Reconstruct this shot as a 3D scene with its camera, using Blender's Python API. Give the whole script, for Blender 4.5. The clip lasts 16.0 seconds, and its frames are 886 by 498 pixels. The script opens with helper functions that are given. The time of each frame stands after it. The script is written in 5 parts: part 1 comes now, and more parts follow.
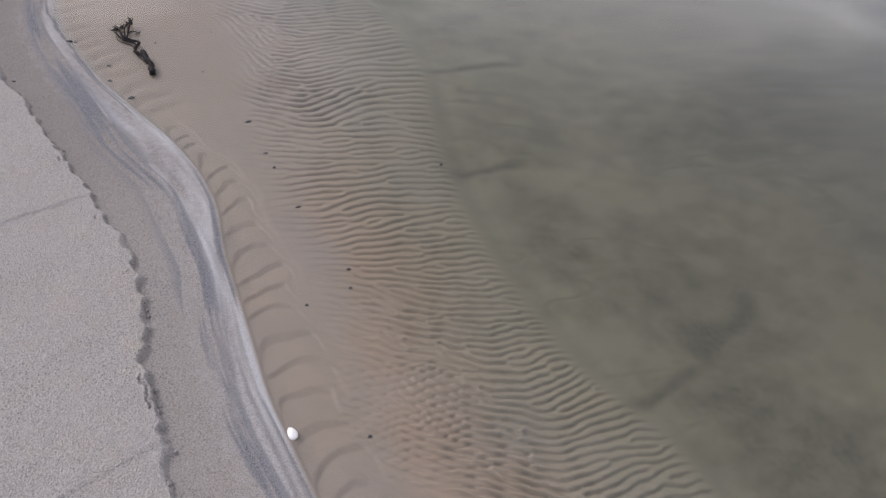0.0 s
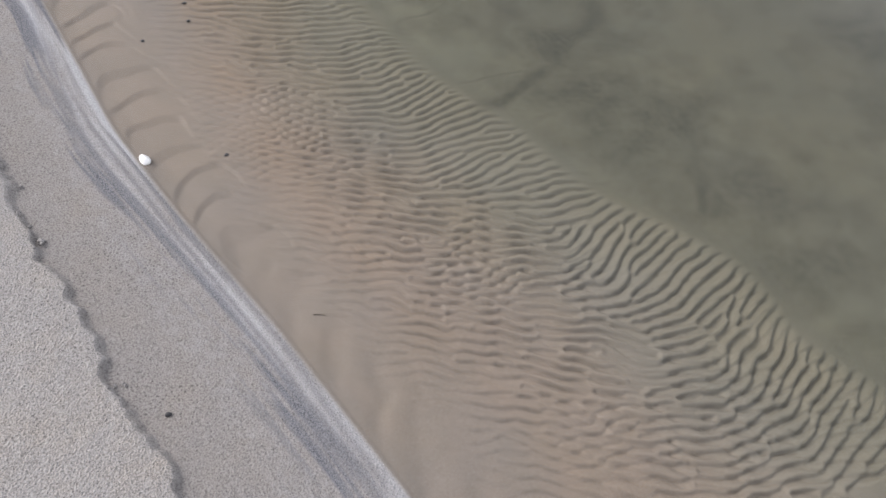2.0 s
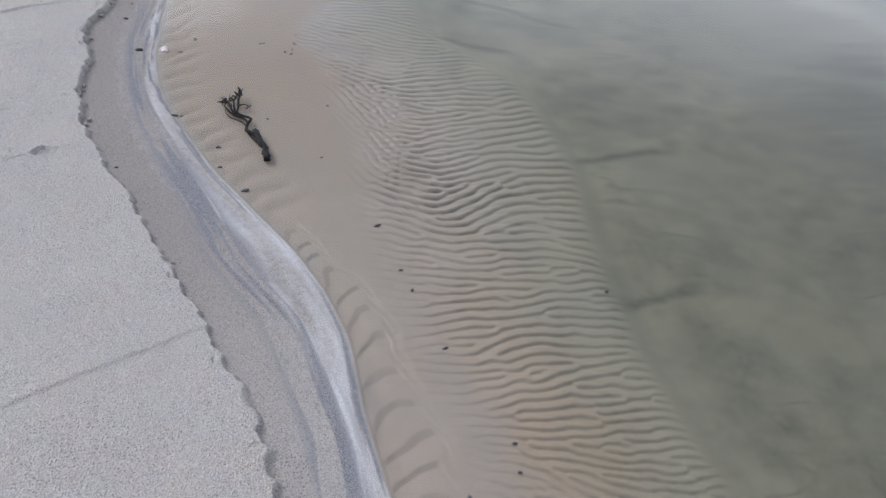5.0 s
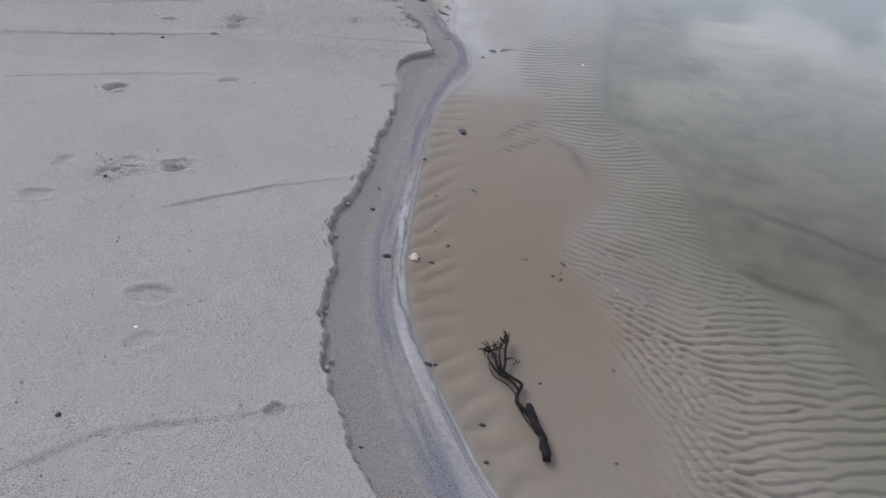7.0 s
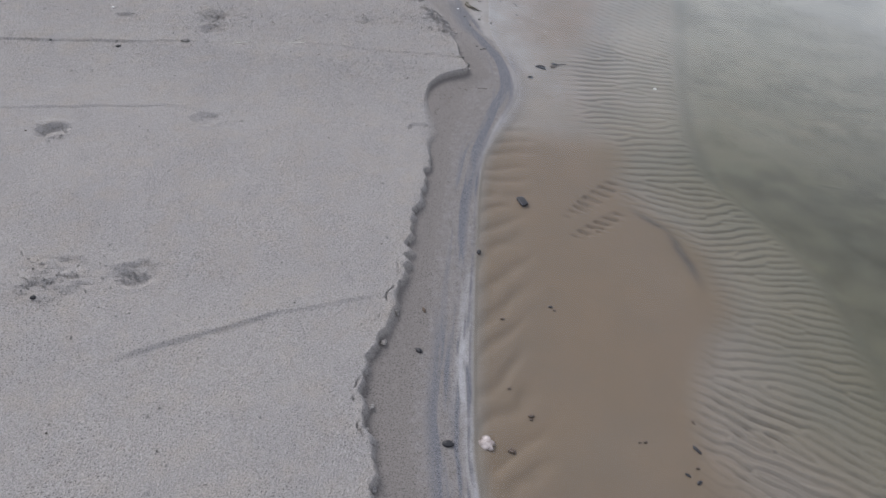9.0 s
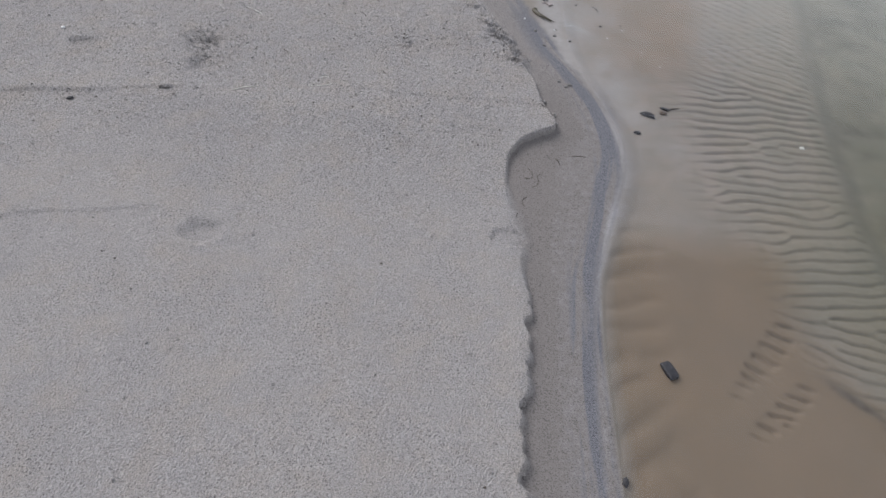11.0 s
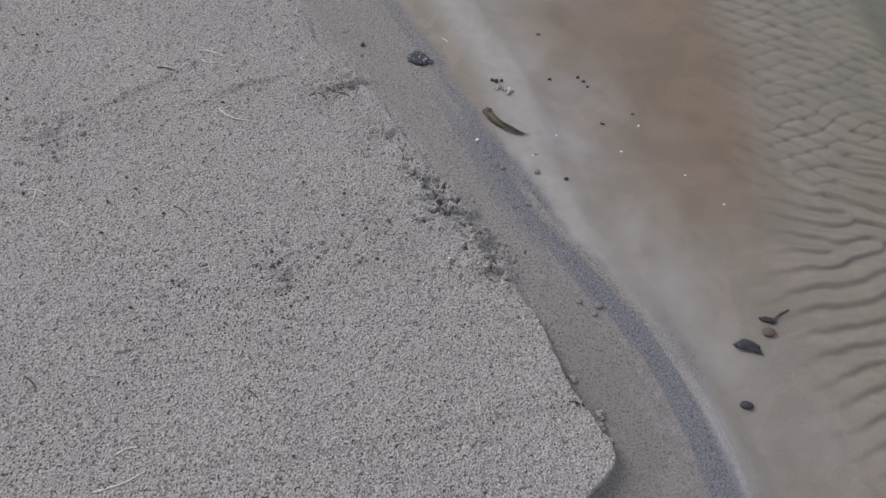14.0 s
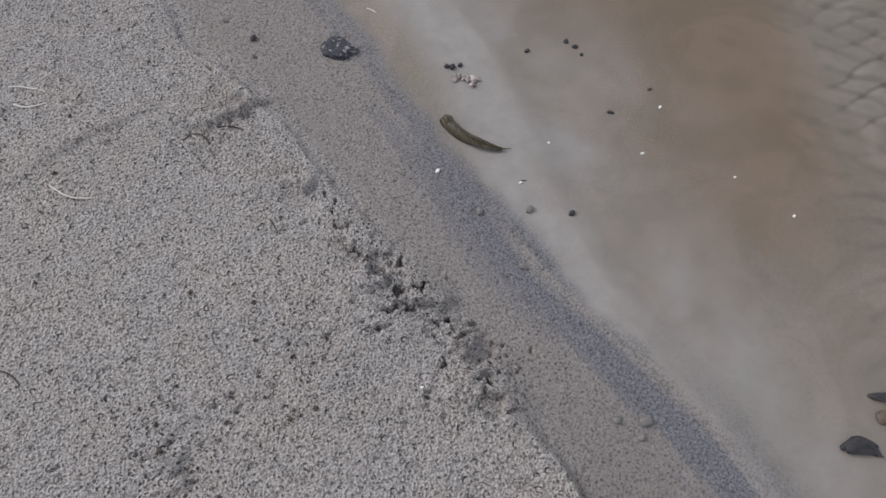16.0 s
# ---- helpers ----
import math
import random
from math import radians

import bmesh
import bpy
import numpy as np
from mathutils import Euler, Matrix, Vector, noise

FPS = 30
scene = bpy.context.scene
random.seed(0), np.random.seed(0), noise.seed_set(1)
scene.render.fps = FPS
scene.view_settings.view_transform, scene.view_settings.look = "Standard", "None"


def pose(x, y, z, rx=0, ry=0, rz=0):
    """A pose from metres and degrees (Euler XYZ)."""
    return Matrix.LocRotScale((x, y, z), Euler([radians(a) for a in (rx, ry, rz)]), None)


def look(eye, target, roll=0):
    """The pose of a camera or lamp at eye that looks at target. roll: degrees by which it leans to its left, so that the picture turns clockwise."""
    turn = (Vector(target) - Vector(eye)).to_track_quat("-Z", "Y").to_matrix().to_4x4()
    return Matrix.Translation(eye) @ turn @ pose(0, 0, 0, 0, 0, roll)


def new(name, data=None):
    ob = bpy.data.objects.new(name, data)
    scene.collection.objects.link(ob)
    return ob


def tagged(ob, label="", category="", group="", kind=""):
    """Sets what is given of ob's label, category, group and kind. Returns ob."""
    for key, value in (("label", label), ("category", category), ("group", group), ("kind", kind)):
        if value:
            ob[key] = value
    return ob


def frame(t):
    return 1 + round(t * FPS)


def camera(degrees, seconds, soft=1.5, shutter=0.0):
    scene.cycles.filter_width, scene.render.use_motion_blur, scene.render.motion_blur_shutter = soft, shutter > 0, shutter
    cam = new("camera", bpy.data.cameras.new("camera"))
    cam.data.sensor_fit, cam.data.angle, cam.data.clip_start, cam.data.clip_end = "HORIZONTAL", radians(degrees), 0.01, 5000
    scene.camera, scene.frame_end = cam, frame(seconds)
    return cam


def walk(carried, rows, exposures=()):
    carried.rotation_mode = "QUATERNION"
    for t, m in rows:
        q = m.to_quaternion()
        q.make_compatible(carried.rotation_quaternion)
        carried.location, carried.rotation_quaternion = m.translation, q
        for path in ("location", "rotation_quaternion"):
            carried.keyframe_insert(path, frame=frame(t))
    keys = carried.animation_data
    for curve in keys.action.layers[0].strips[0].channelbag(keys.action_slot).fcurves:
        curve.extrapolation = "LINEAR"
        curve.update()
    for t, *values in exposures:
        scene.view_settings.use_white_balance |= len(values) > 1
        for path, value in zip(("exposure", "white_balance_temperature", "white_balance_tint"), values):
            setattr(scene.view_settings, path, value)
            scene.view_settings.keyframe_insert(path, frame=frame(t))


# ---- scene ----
cam = camera(63.3, 16.0)
PATH = [
    (0, (1.218, -0.222, 1.36), (1.678, 1.175, 0.005), 4.7),
    (0.5, (1.23, -0.297, 1.307), (1.718, 0.949, -0.179), 4.8),
    (1, (1.233, -0.335, 1.278), (1.805, 0.752, -0.301), 7.2),
    (1.5, (1.232, -0.426, 1.227), (1.875, 0.507, -0.421), 11.2),
    (2, (1.25, -0.446, 1.212), (1.866, 0.49, -0.445), 9.7),
    (2.5, (1.224, -0.354, 1.258), (1.67, 0.785, -0.325), 5.2),
    (3, (1.132, -0.201, 1.301), (1.492, 1.085, -0.187), 7.0),
    (3.2, (1.088, -0.128, 1.311), (1.446, 1.193, -0.148), 7.2),
    (5.3, (0.997, 0.449, 1.367), (1.34, 1.932, 0.07), 3.4),
    (5.5, (0.962, 0.54, 1.377), (1.343, 2.048, 0.12), 4.4),
    (6, (0.817, 0.796, 1.412), (1.101, 2.343, 0.176), 3.6),
    (6.5, (0.704, 0.935, 1.409), (0.725, 2.55, 0.229), 2.2),
    (7, (0.635, 1.156, 1.413), (0.602, 2.783, 0.251), 2.9),
    (7.5, (0.564, 1.372, 1.407), (0.603, 2.96, 0.191), 6.5),
    (8, (0.462, 1.653, 1.392), (0.6, 3.235, 0.176), 7.9),
    (8.5, (0.396, 1.837, 1.377), (0.527, 3.382, 0.115), 8.0),
    (9, (0.328, 2.101, 1.393), (0.376, 3.632, 0.107), 5.4),
    (9.2, (0.306, 2.163, 1.37), (0.298, 3.691, 0.08), 5.5),
    (11.3, (0.01, 3.25, 1.283), (0.15, 4.642, -0.146), 7.2),
    (11.5, (0.022, 3.36, 1.242), (0.195, 4.762, -0.174), 7.0),
    (12, (-0.04, 3.677, 1.254), (0.183, 5.031, -0.201), 6.1),
    (12.5, (-0.028, 3.898, 1.195), (0.147, 5.247, -0.27), 3.6),
    (13, (0.02, 4.173, 1.199), (0.175, 5.421, -0.357), 2.3),
    (13.5, (0.033, 4.346, 1.148), (0.27, 5.527, -0.449), 3.7),
    (14, (0.013, 4.613, 1.115), (0.391, 5.7, -0.521), 8.5),
    (14.5, (0.003, 4.77, 1.03), (0.33, 5.718, -0.7), 5.8),
    (15, (0.06, 4.951, 0.975), (0.37, 5.848, -0.786), 4.4),
    (15.5, (0.145, 5.064, 0.925), (0.451, 5.901, -0.865), 3.6),
    (16, (0.182, 5.1, 0.908), (0.547, 5.883, -0.895), 5.6),
]
walk(cam, [(t, look(eye, target, roll)) for t, eye, target, roll in PATH],
     exposures=((0, 0.19, 6330, 17), (1.5, 0.39, 6440, 13.5), (3.2, 0.43, 6000, 11.5), (5.5, 0.47, 5920, 11.5), (7, 0.14, 5930, 12.5), (9, 0.08, 6080, 12), (12.5, 0.0, 6160, 11.5), (14.5, -0.12, 6220, 12), (16, -0.15, 6260, 12)))

# ---- light ----
SUN_ELEV, SUN_TURN = radians(40), radians(-48)      # height of the sun; turn from +y towards +x
world = bpy.data.worlds.new("overcast")
scene.world = world
world.use_nodes = True
wn, wl = world.node_tree.nodes, world.node_tree.links
wn.clear()
sky = wn.new("ShaderNodeTexSky")
sky.sky_type, sky.sun_disc = "NISHITA", False
sky.sun_elevation, sky.sun_rotation = SUN_ELEV, SUN_TURN
sky.air_density, sky.dust_density = 1.0, 4.0
sky_gain = wn.new("ShaderNodeVectorMath")
sky_gain.operation = "SCALE"
sky_gain.inputs["Scale"].default_value = 0.15
coords = wn.new("ShaderNodeTexCoord")
cloud_map = wn.new("ShaderNodeMapping")
cloud_map.inputs["Scale"].default_value = (1.0, 1.0, 2.6)
clouds = wn.new("ShaderNodeTexNoise")
clouds.inputs["Scale"].default_value, clouds.inputs["Detail"].default_value = 3.0, 5.0
cloud_ramp = wn.new("ShaderNodeValToRGB")
cloud_ramp.color_ramp.elements[0].position, cloud_ramp.color_ramp.elements[0].color = 0.47, (0.56, 0.59, 0.64, 1)
cloud_ramp.color_ramp.elements[1].position, cloud_ramp.color_ramp.elements[1].color = 0.545, (1.0, 1.0, 1.0, 1)
cover = wn.new("ShaderNodeMixRGB")
cover.inputs["Fac"].default_value = 0.75
# thin cloud, brighter towards the horizon all round
climb = wn.new("ShaderNodeSeparateXYZ")
haze = wn.new("ShaderNodeMapRange")
haze.interpolation_type = "SMOOTHERSTEP"
for socket, value in (("From Min", 0.25), ("From Max", 0.65), ("To Min", 1.78), ("To Max", 0.74)):
    haze.inputs[socket].default_value = value
# the ragged lower edge of the cloud, and the bright strip of clear haze beneath it
ragged = wn.new("ShaderNodeTexNoise")
ragged.inputs["Scale"].default_value, ragged.inputs["Detail"].default_value = 4.0, 4.0
lowered = wn.new("ShaderNodeMath")
lowered.operation, lowered.inputs[1].default_value = "MULTIPLY_ADD", -0.12
tilted = wn.new("ShaderNodeMath")
tilted.operation, tilted.inputs[1].default_value = "MULTIPLY_ADD", -0.23
clear_strip = wn.new("ShaderNodeMapRange")
clear_strip.interpolation_type = "SMOOTHERSTEP"
for socket, value in (("From Min", 0.136), ("From Max", 0.150), ("To Min", 0.32), ("To Max", 0.0)):
    clear_strip.inputs[socket].default_value = value
brightness = wn.new("ShaderNodeMath")
glow = wn.new("ShaderNodeVectorMath")
glow.operation = "SCALE"
back = wn.new("ShaderNodeBackground")
back.inputs["Strength"].default_value = 0.9
out = wn.new("ShaderNodeOutputWorld")
wl.new(coords.outputs["Generated"], cloud_map.inputs["Vector"])
wl.new(cloud_map.outputs["Vector"], clouds.inputs["Vector"])
wl.new(clouds.outputs["Fac"], cloud_ramp.inputs["Fac"])
wl.new(sky.outputs["Color"], sky_gain.inputs[0])
wl.new(sky_gain.outputs["Vector"], cover.inputs["Color1"])
wl.new(coords.outputs["Generated"], climb.inputs["Vector"])
wl.new(climb.outputs["Z"], haze.inputs["Value"])
wl.new(cloud_ramp.outputs["Color"], glow.inputs[0])
wl.new(coords.outputs["Generated"], ragged.inputs["Vector"])
wl.new(ragged.outputs["Fac"], lowered.inputs[0])
wl.new(climb.outputs["X"], tilted.inputs[0])
wl.new(climb.outputs["Z"], tilted.inputs[2])
wl.new(tilted.outputs[0], lowered.inputs[2])
wl.new(lowered.outputs[0], clear_strip.inputs["Value"])
wl.new(haze.outputs["Result"], brightness.inputs[0])
wl.new(clear_strip.outputs["Result"], brightness.inputs[1])
wl.new(brightness.outputs[0], glow.inputs["Scale"])
wl.new(glow.outputs["Vector"], cover.inputs["Color2"])
wl.new(cover.outputs["Color"], back.inputs["Color"])
wl.new(back.outputs["Background"], out.inputs["Surface"])
sun = new("sun", bpy.data.lights.new("sun", "SUN"))
sun.data.energy, sun.data.angle, sun.data.color = 2.1, radians(26), (1.0, 0.97, 0.93)
toward = Vector((math.sin(SUN_TURN) * math.cos(SUN_ELEV), math.cos(SUN_TURN) * math.cos(SUN_ELEV), math.sin(SUN_ELEV)))
sun.matrix_world = look(toward * 20, (0, 0, 0))


# ---- materials ----
class Nodes:
    """A short way to write node materials."""

    def __init__(self, name):
        self.mat = bpy.data.materials.new(name)
        self.mat.use_nodes = True
        self.t = self.mat.node_tree
        self.bsdf = self.t.nodes["Principled BSDF"]
        self.outp = self.t.nodes["Material Output"]

    def n(self, kind, **kw):
        node = self.t.nodes.new(kind)
        for key, value in kw.items():
            node.inputs[key.replace("_", " ")].default_value = value
        return node

    def link(self, a, b):
        self.t.links.new(a, b)
        return self

    def attr(self, name):
        node = self.n("ShaderNodeAttribute")
        node.attribute_name = name
        return node.outputs["Fac"]

    def place(self):
        return self.n("ShaderNodeNewGeometry").outputs["Position"]

    def noise(self, scale, detail=3.0, rough=0.55, vec=None, distort=0.0):
        node = self.n("ShaderNodeTexNoise", Scale=scale, Detail=detail, Roughness=rough, Distortion=distort)
        self.link(vec or self.place(), node.inputs["Vector"])
        return node.outputs["Fac"]

    def cells(self, scale, vec=None, out="Distance"):
        node = self.n("ShaderNodeTexVoronoi", Scale=scale)
        self.link(vec or self.place(), node.inputs["Vector"])
        return node.outputs[out]

    def ramp(self, fac, *stops):
        node = self.n("ShaderNodeValToRGB")
        els = node.color_ramp.elements
        while len(els) < len(stops):
            els.new(0.5)
        for el, (p, c) in zip(els, stops):
            el.position, el.color = p, (*c, 1) if len(c) == 3 else c
        self.link(fac, node.inputs["Fac"])
        return node.outputs["Color"]

    def math(self, op, a, b=None, clamp=False):
        node = self.n("ShaderNodeMath")
        node.operation, node.use_clamp = op, clamp
        for slot, v in zip(node.inputs, (a, b)):
            if isinstance(v, (int, float)):
                slot.default_value = v
            elif v is not None:
                self.link(v, slot)
        return node.outputs[0]

    def mix(self, fac, a, b, kind="MIX"):
        node = self.n("ShaderNodeMixRGB")
        node.blend_type = kind
        for slot, v in zip(node.inputs, (fac, a, b)):
            if isinstance(v, (int, float)):
                slot.default_value = v
            elif isinstance(v, tuple):
                slot.default_value = (*v, 1)
            else:
                self.link(v, slot)
        return node.outputs[0]

    def bump(self, height, strength, distance, after=None):
        node = self.n("ShaderNodeBump", Distance=distance)
        if isinstance(strength, (int, float)):
            node.inputs["Strength"].default_value = strength
        else:
            self.link(strength, node.inputs["Strength"])
        self.link(height, node.inputs["Height"])
        if after:
            self.link(after, node.inputs["Normal"])
        return node.outputs["Normal"]

    def put(self, socket, v):
        slot = self.bsdf.inputs[socket]
        if isinstance(v, (int, float)):
            slot.default_value = v
        elif isinstance(v, tuple):
            slot.default_value = (*v, 1)
        else:
            self.link(v, slot)
        return self


def sand_material():
    m = Nodes("beach_sand")
    dry, mineral, pale, wet, silt_shade, rough, warm = (m.attr(a) for a in ("dry", "mineral", "pale", "wet", "silt_shade", "lumps", "warm"))
    film = m.attr("film")
    grain = m.noise(320, 2.0, 0.6)
    coarse = m.attr("coarse")
    sparse = m.noise(6, 4, 0.65)
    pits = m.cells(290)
    speck = m.noise(380, 2, 0.6)
    patch = m.noise(2.6, 4, 0.6)
    patch2 = m.noise(11, 4, 0.65)
    # grain tones, with a dark end that also paints the shade of tiny holes
    drycol = m.ramp(grain, (0.35, (0.15, 0.142, 0.137)), (0.44, (0.325, 0.307, 0.296)), (0.54, (0.40, 0.382, 0.37)), (0.66, (0.50, 0.488, 0.48)))
    drycol = m.mix(m.math("ADD", m.math("MULTIPLY", coarse, 0.65), 0.30), m.ramp(grain, (0.3, (0.33, 0.313, 0.302)), (0.7, (0.42, 0.402, 0.39))), drycol)
    drycol = m.mix(m.ramp(patch, (0.4, (0, 0, 0)), (0.65, (1, 1, 1))), drycol, m.mix(1.0, drycol, (0.945, 0.95, 0.965), "MULTIPLY"))
    drycol = m.mix(m.ramp(patch2, (0.45, (0, 0, 0)), (0.75, (0.5, 0.5, 0.5))), drycol, m.mix(1.0, drycol, (1.08, 1.0, 0.88), "MULTIPLY"))
    # pit centres coloured darker, in place of the shade inside them
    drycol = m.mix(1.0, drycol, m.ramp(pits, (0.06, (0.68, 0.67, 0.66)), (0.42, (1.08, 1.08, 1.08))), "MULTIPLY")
    pore_cells = m.n("ShaderNodeTexVoronoi", Scale=120.0)
    pore_cells.voronoi_dimensions = "2D"
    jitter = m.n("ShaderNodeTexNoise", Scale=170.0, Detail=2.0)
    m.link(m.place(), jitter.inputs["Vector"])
    m.link(m.mix(0.006, m.place(), jitter.outputs["Color"], "ADD"), pore_cells.inputs["Vector"])
    # dark dots painting the shade in pores, on dry and damp sand alike
    pore_shade = m.math("MULTIPLY", m.ramp(pore_cells.outputs["Distance"], (0.12, (1, 1, 1)), (0.26, (0, 0, 0))), m.ramp(pore_cells.outputs["Color"], (0.42, (0, 0, 0)), (0.48, (1, 1, 1))))
    drycol = m.mix(m.math("MULTIPLY", m.math("MULTIPLY", pore_shade, m.math("ADD", 0.68, m.math("MULTIPLY", coarse, 0.32))), m.math("MAXIMUM", m.math("MULTIPLY", coarse, 0.75), m.ramp(sparse, (0.38, (0.15, 0.15, 0.15)), (0.62, (1, 1, 1))))), drycol, (0.075, 0.068, 0.066))
    drycol = m.mix(1.0, drycol, (0.885, 0.875, 0.87), "MULTIPLY")
    damp = m.ramp(grain, (0.33, (0.11, 0.101, 0.097)), (0.44, (0.188, 0.170, 0.159)), (0.7, (0.248, 0.228, 0.216)))
    damp = m.mix(m.math("MULTIPLY", pore_shade, m.ramp(sparse, (0.40, (0.2, 0.2, 0.2)), (0.60, (0.75, 0.75, 0.75)))), damp, (0.075, 0.069, 0.066))
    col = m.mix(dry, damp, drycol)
    palec = m.ramp(grain, (0.3, (0.36, 0.357, 0.37)), (0.5, (0.43, 0.428, 0.445)), (0.7, (0.49, 0.488, 0.50)))
    pale = m.ramp(m.math("ADD", pale, m.math("MULTIPLY", m.math("SUBTRACT", m.noise(55, 4, 0.6), 0.5), 0.5)), (0.06, (0, 0, 0)), (0.85, (0.85, 0.85, 0.85)))
    col = m.mix(pale, col, palec)
    speck = m.mix(m.math("MULTIPLY", coarse, 0.7), speck, grain)
    mineral = m.ramp(m.math("ADD", mineral, m.math("MULTIPLY", m.math("SUBTRACT", speck, 0.5), 0.8)), (0.18, (0, 0, 0)), (0.78, (0.97, 0.97, 0.97)))
    dark = m.ramp(speck, (0.35, (0.055, 0.057, 0.07)), (0.5, (0.138, 0.142, 0.164)), (0.65, (0.215, 0.219, 0.245)))
    col = m.mix(m.math("MULTIPLY", mineral, m.ramp(speck, (0.3, (1, 1, 1)), (0.62, (0.72, 0.72, 0.72)))), col, dark)
    bed = m.ramp(m.noise(240, 3, 0.65), (0.3, (0.212, 0.172, 0.136)), (0.55, (0.245, 0.203, 0.165)), (0.75, (0.275, 0.232, 0.195)))
    bed = m.mix(warm, m.mix(1.0, bed, (0.91, 0.98, 0.985), "MULTIPLY"), bed)
    bed = m.mix(m.attr("pool"), bed, m.mix(1.0, bed, (0.725, 0.655, 0.54), "MULTIPLY"))
    bed = m.mix(m.ramp(m.noise(4.2, 4, 0.6), (0.35, (0, 0, 0)), (0.7, (1, 1, 1))), bed, m.mix(1.0, bed, (0.93, 0.97, 1.03), "MULTIPLY"))
    marble = m.noise(6.5, 6, 0.62, None, 1.6)
    bed = m.mix(m.math("MULTIPLY", m.math("ADD", 0.25, m.math("MULTIPLY", coarse, 0.75)), m.ramp(marble, (0.46, (0, 0, 0)), (0.56, (1, 1, 1)))), bed, m.mix(1.0, bed, (1.15, 1.12, 1.14), "MULTIPLY"))
    bed = m.mix(m.attr("rust"), bed, m.mix(1.0, bed, (1.05, 0.915, 0.775), "MULTIPLY"))
    # dark silt colour, also painted as shade in ripple troughs and at ledges
    bed = m.mix(silt_shade, bed, m.ramp(m.noise(60, 4, 0.6), (0.3, (0.062, 0.055, 0.046)), (0.7, (0.125, 0.11, 0.093))))
    bed = m.mix(film, bed, m.ramp(m.noise(30, 4, 0.6), (0.3, (0.285, 0.27, 0.26)), (0.7, (0.35, 0.335, 0.325))))
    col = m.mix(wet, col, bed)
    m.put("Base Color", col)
    m.put("Roughness", m.ramp(wet, (0, (0.93, 0.93, 0.93)), (1, (0.6, 0.6, 0.6))))
    m.put("Specular IOR Level", 0.25)
    loose = m.math("MULTIPLY", m.math("SUBTRACT", 1.0, wet), m.math("ADD", m.math("MULTIPLY", dry, 0.7), 0.25))
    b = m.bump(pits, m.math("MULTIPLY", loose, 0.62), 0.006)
    b = m.bump(grain, m.math("ADD", m.math("MULTIPLY", loose, 0.5), 0.012), 0.004, b)
    b = m.bump(m.noise(70, 4, 0.65), m.math("MULTIPLY", loose, m.math("ADD", 0.22, m.math("MULTIPLY", rough, 0.35))), 0.008, b)
    holes = m.n("ShaderNodeTexVoronoi", Scale=52.0)
    holes.voronoi_dimensions = "2D"
    m.link(m.place(), holes.inputs["Vector"])
    hole = m.math("MULTIPLY", m.ramp(holes.outputs["Distance"], (0.10, (1, 1, 1)), (0.24, (0, 0, 0))), m.ramp(holes.outputs["Color"], (0.58, (0, 0, 0)), (0.63, (1, 1, 1))))
    b = m.bump(m.math("SUBTRACT", 1.0, hole), m.math("MULTIPLY", m.math("MULTIPLY", loose, coarse), 0.7), 0.012, b)
    b = m.bump(m.noise(34, 4, 0.65), m.math("MULTIPLY", loose, m.math("ADD", 0.12, m.math("MULTIPLY", coarse, 0.30))), 0.012, b)
    m.put("Normal", b)
    return m.mat


def water_material():
    """Clear shallow water that grows murky with its depth: a mirror by Fresnel over a stained, see-through body."""
    m = Nodes("lake_water")
    depth = m.attr("depth")
    murk = m.n("ShaderNodeBsdfDiffuse", Color=(0.205, 0.213, 0.185, 1))
    clear = m.n("ShaderNodeBsdfTransparent")
    m.link(m.ramp(depth, (0.0, (1, 1, 1)), (0.35, (0.828, 0.848, 0.762)), (1.0, (0.48, 0.475, 0.41))), clear.inputs["Color"])
    body = m.n("ShaderNodeMixShader")
    m.link(m.math("MULTIPLY", depth, 0.31), body.inputs["Fac"])
    m.link(clear.outputs[0], body.inputs[1]).link(murk.outputs[0], body.inputs[2])
    gloss = m.n("ShaderNodeBsdfGlossy", Color=(1, 1, 1, 1), Roughness=0.035)
    facing = m.n("ShaderNodeLayerWeight", Blend=0.5)
    waves = m.n("ShaderNodeMapping")
    m.link(m.place(), waves.inputs["Vector"])
    waves.inputs["Scale"].default_value = (1.0, 2.2, 1.0)
    b = m.bump(m.noise(3.0, 3, 0.5, waves.outputs["Vector"]), 0.03, 0.02)
    m.link(b, gloss.inputs["Normal"]).link(b, facing.inputs["Normal"])
    mirror = m.math("ADD", 0.025, m.math("MULTIPLY", 0.975, m.math("POWER", facing.outputs["Facing"], 5.0)))
    skin = m.n("ShaderNodeMixShader")
    m.link(mirror, skin.inputs["Fac"]).link(body.outputs[0], skin.inputs[1]).link(gloss.outputs[0], skin.inputs[2])
    m.link(skin.outputs[0], m.outp.inputs["Surface"])
    return m.mat


SAND, WATER = sand_material(), water_material()

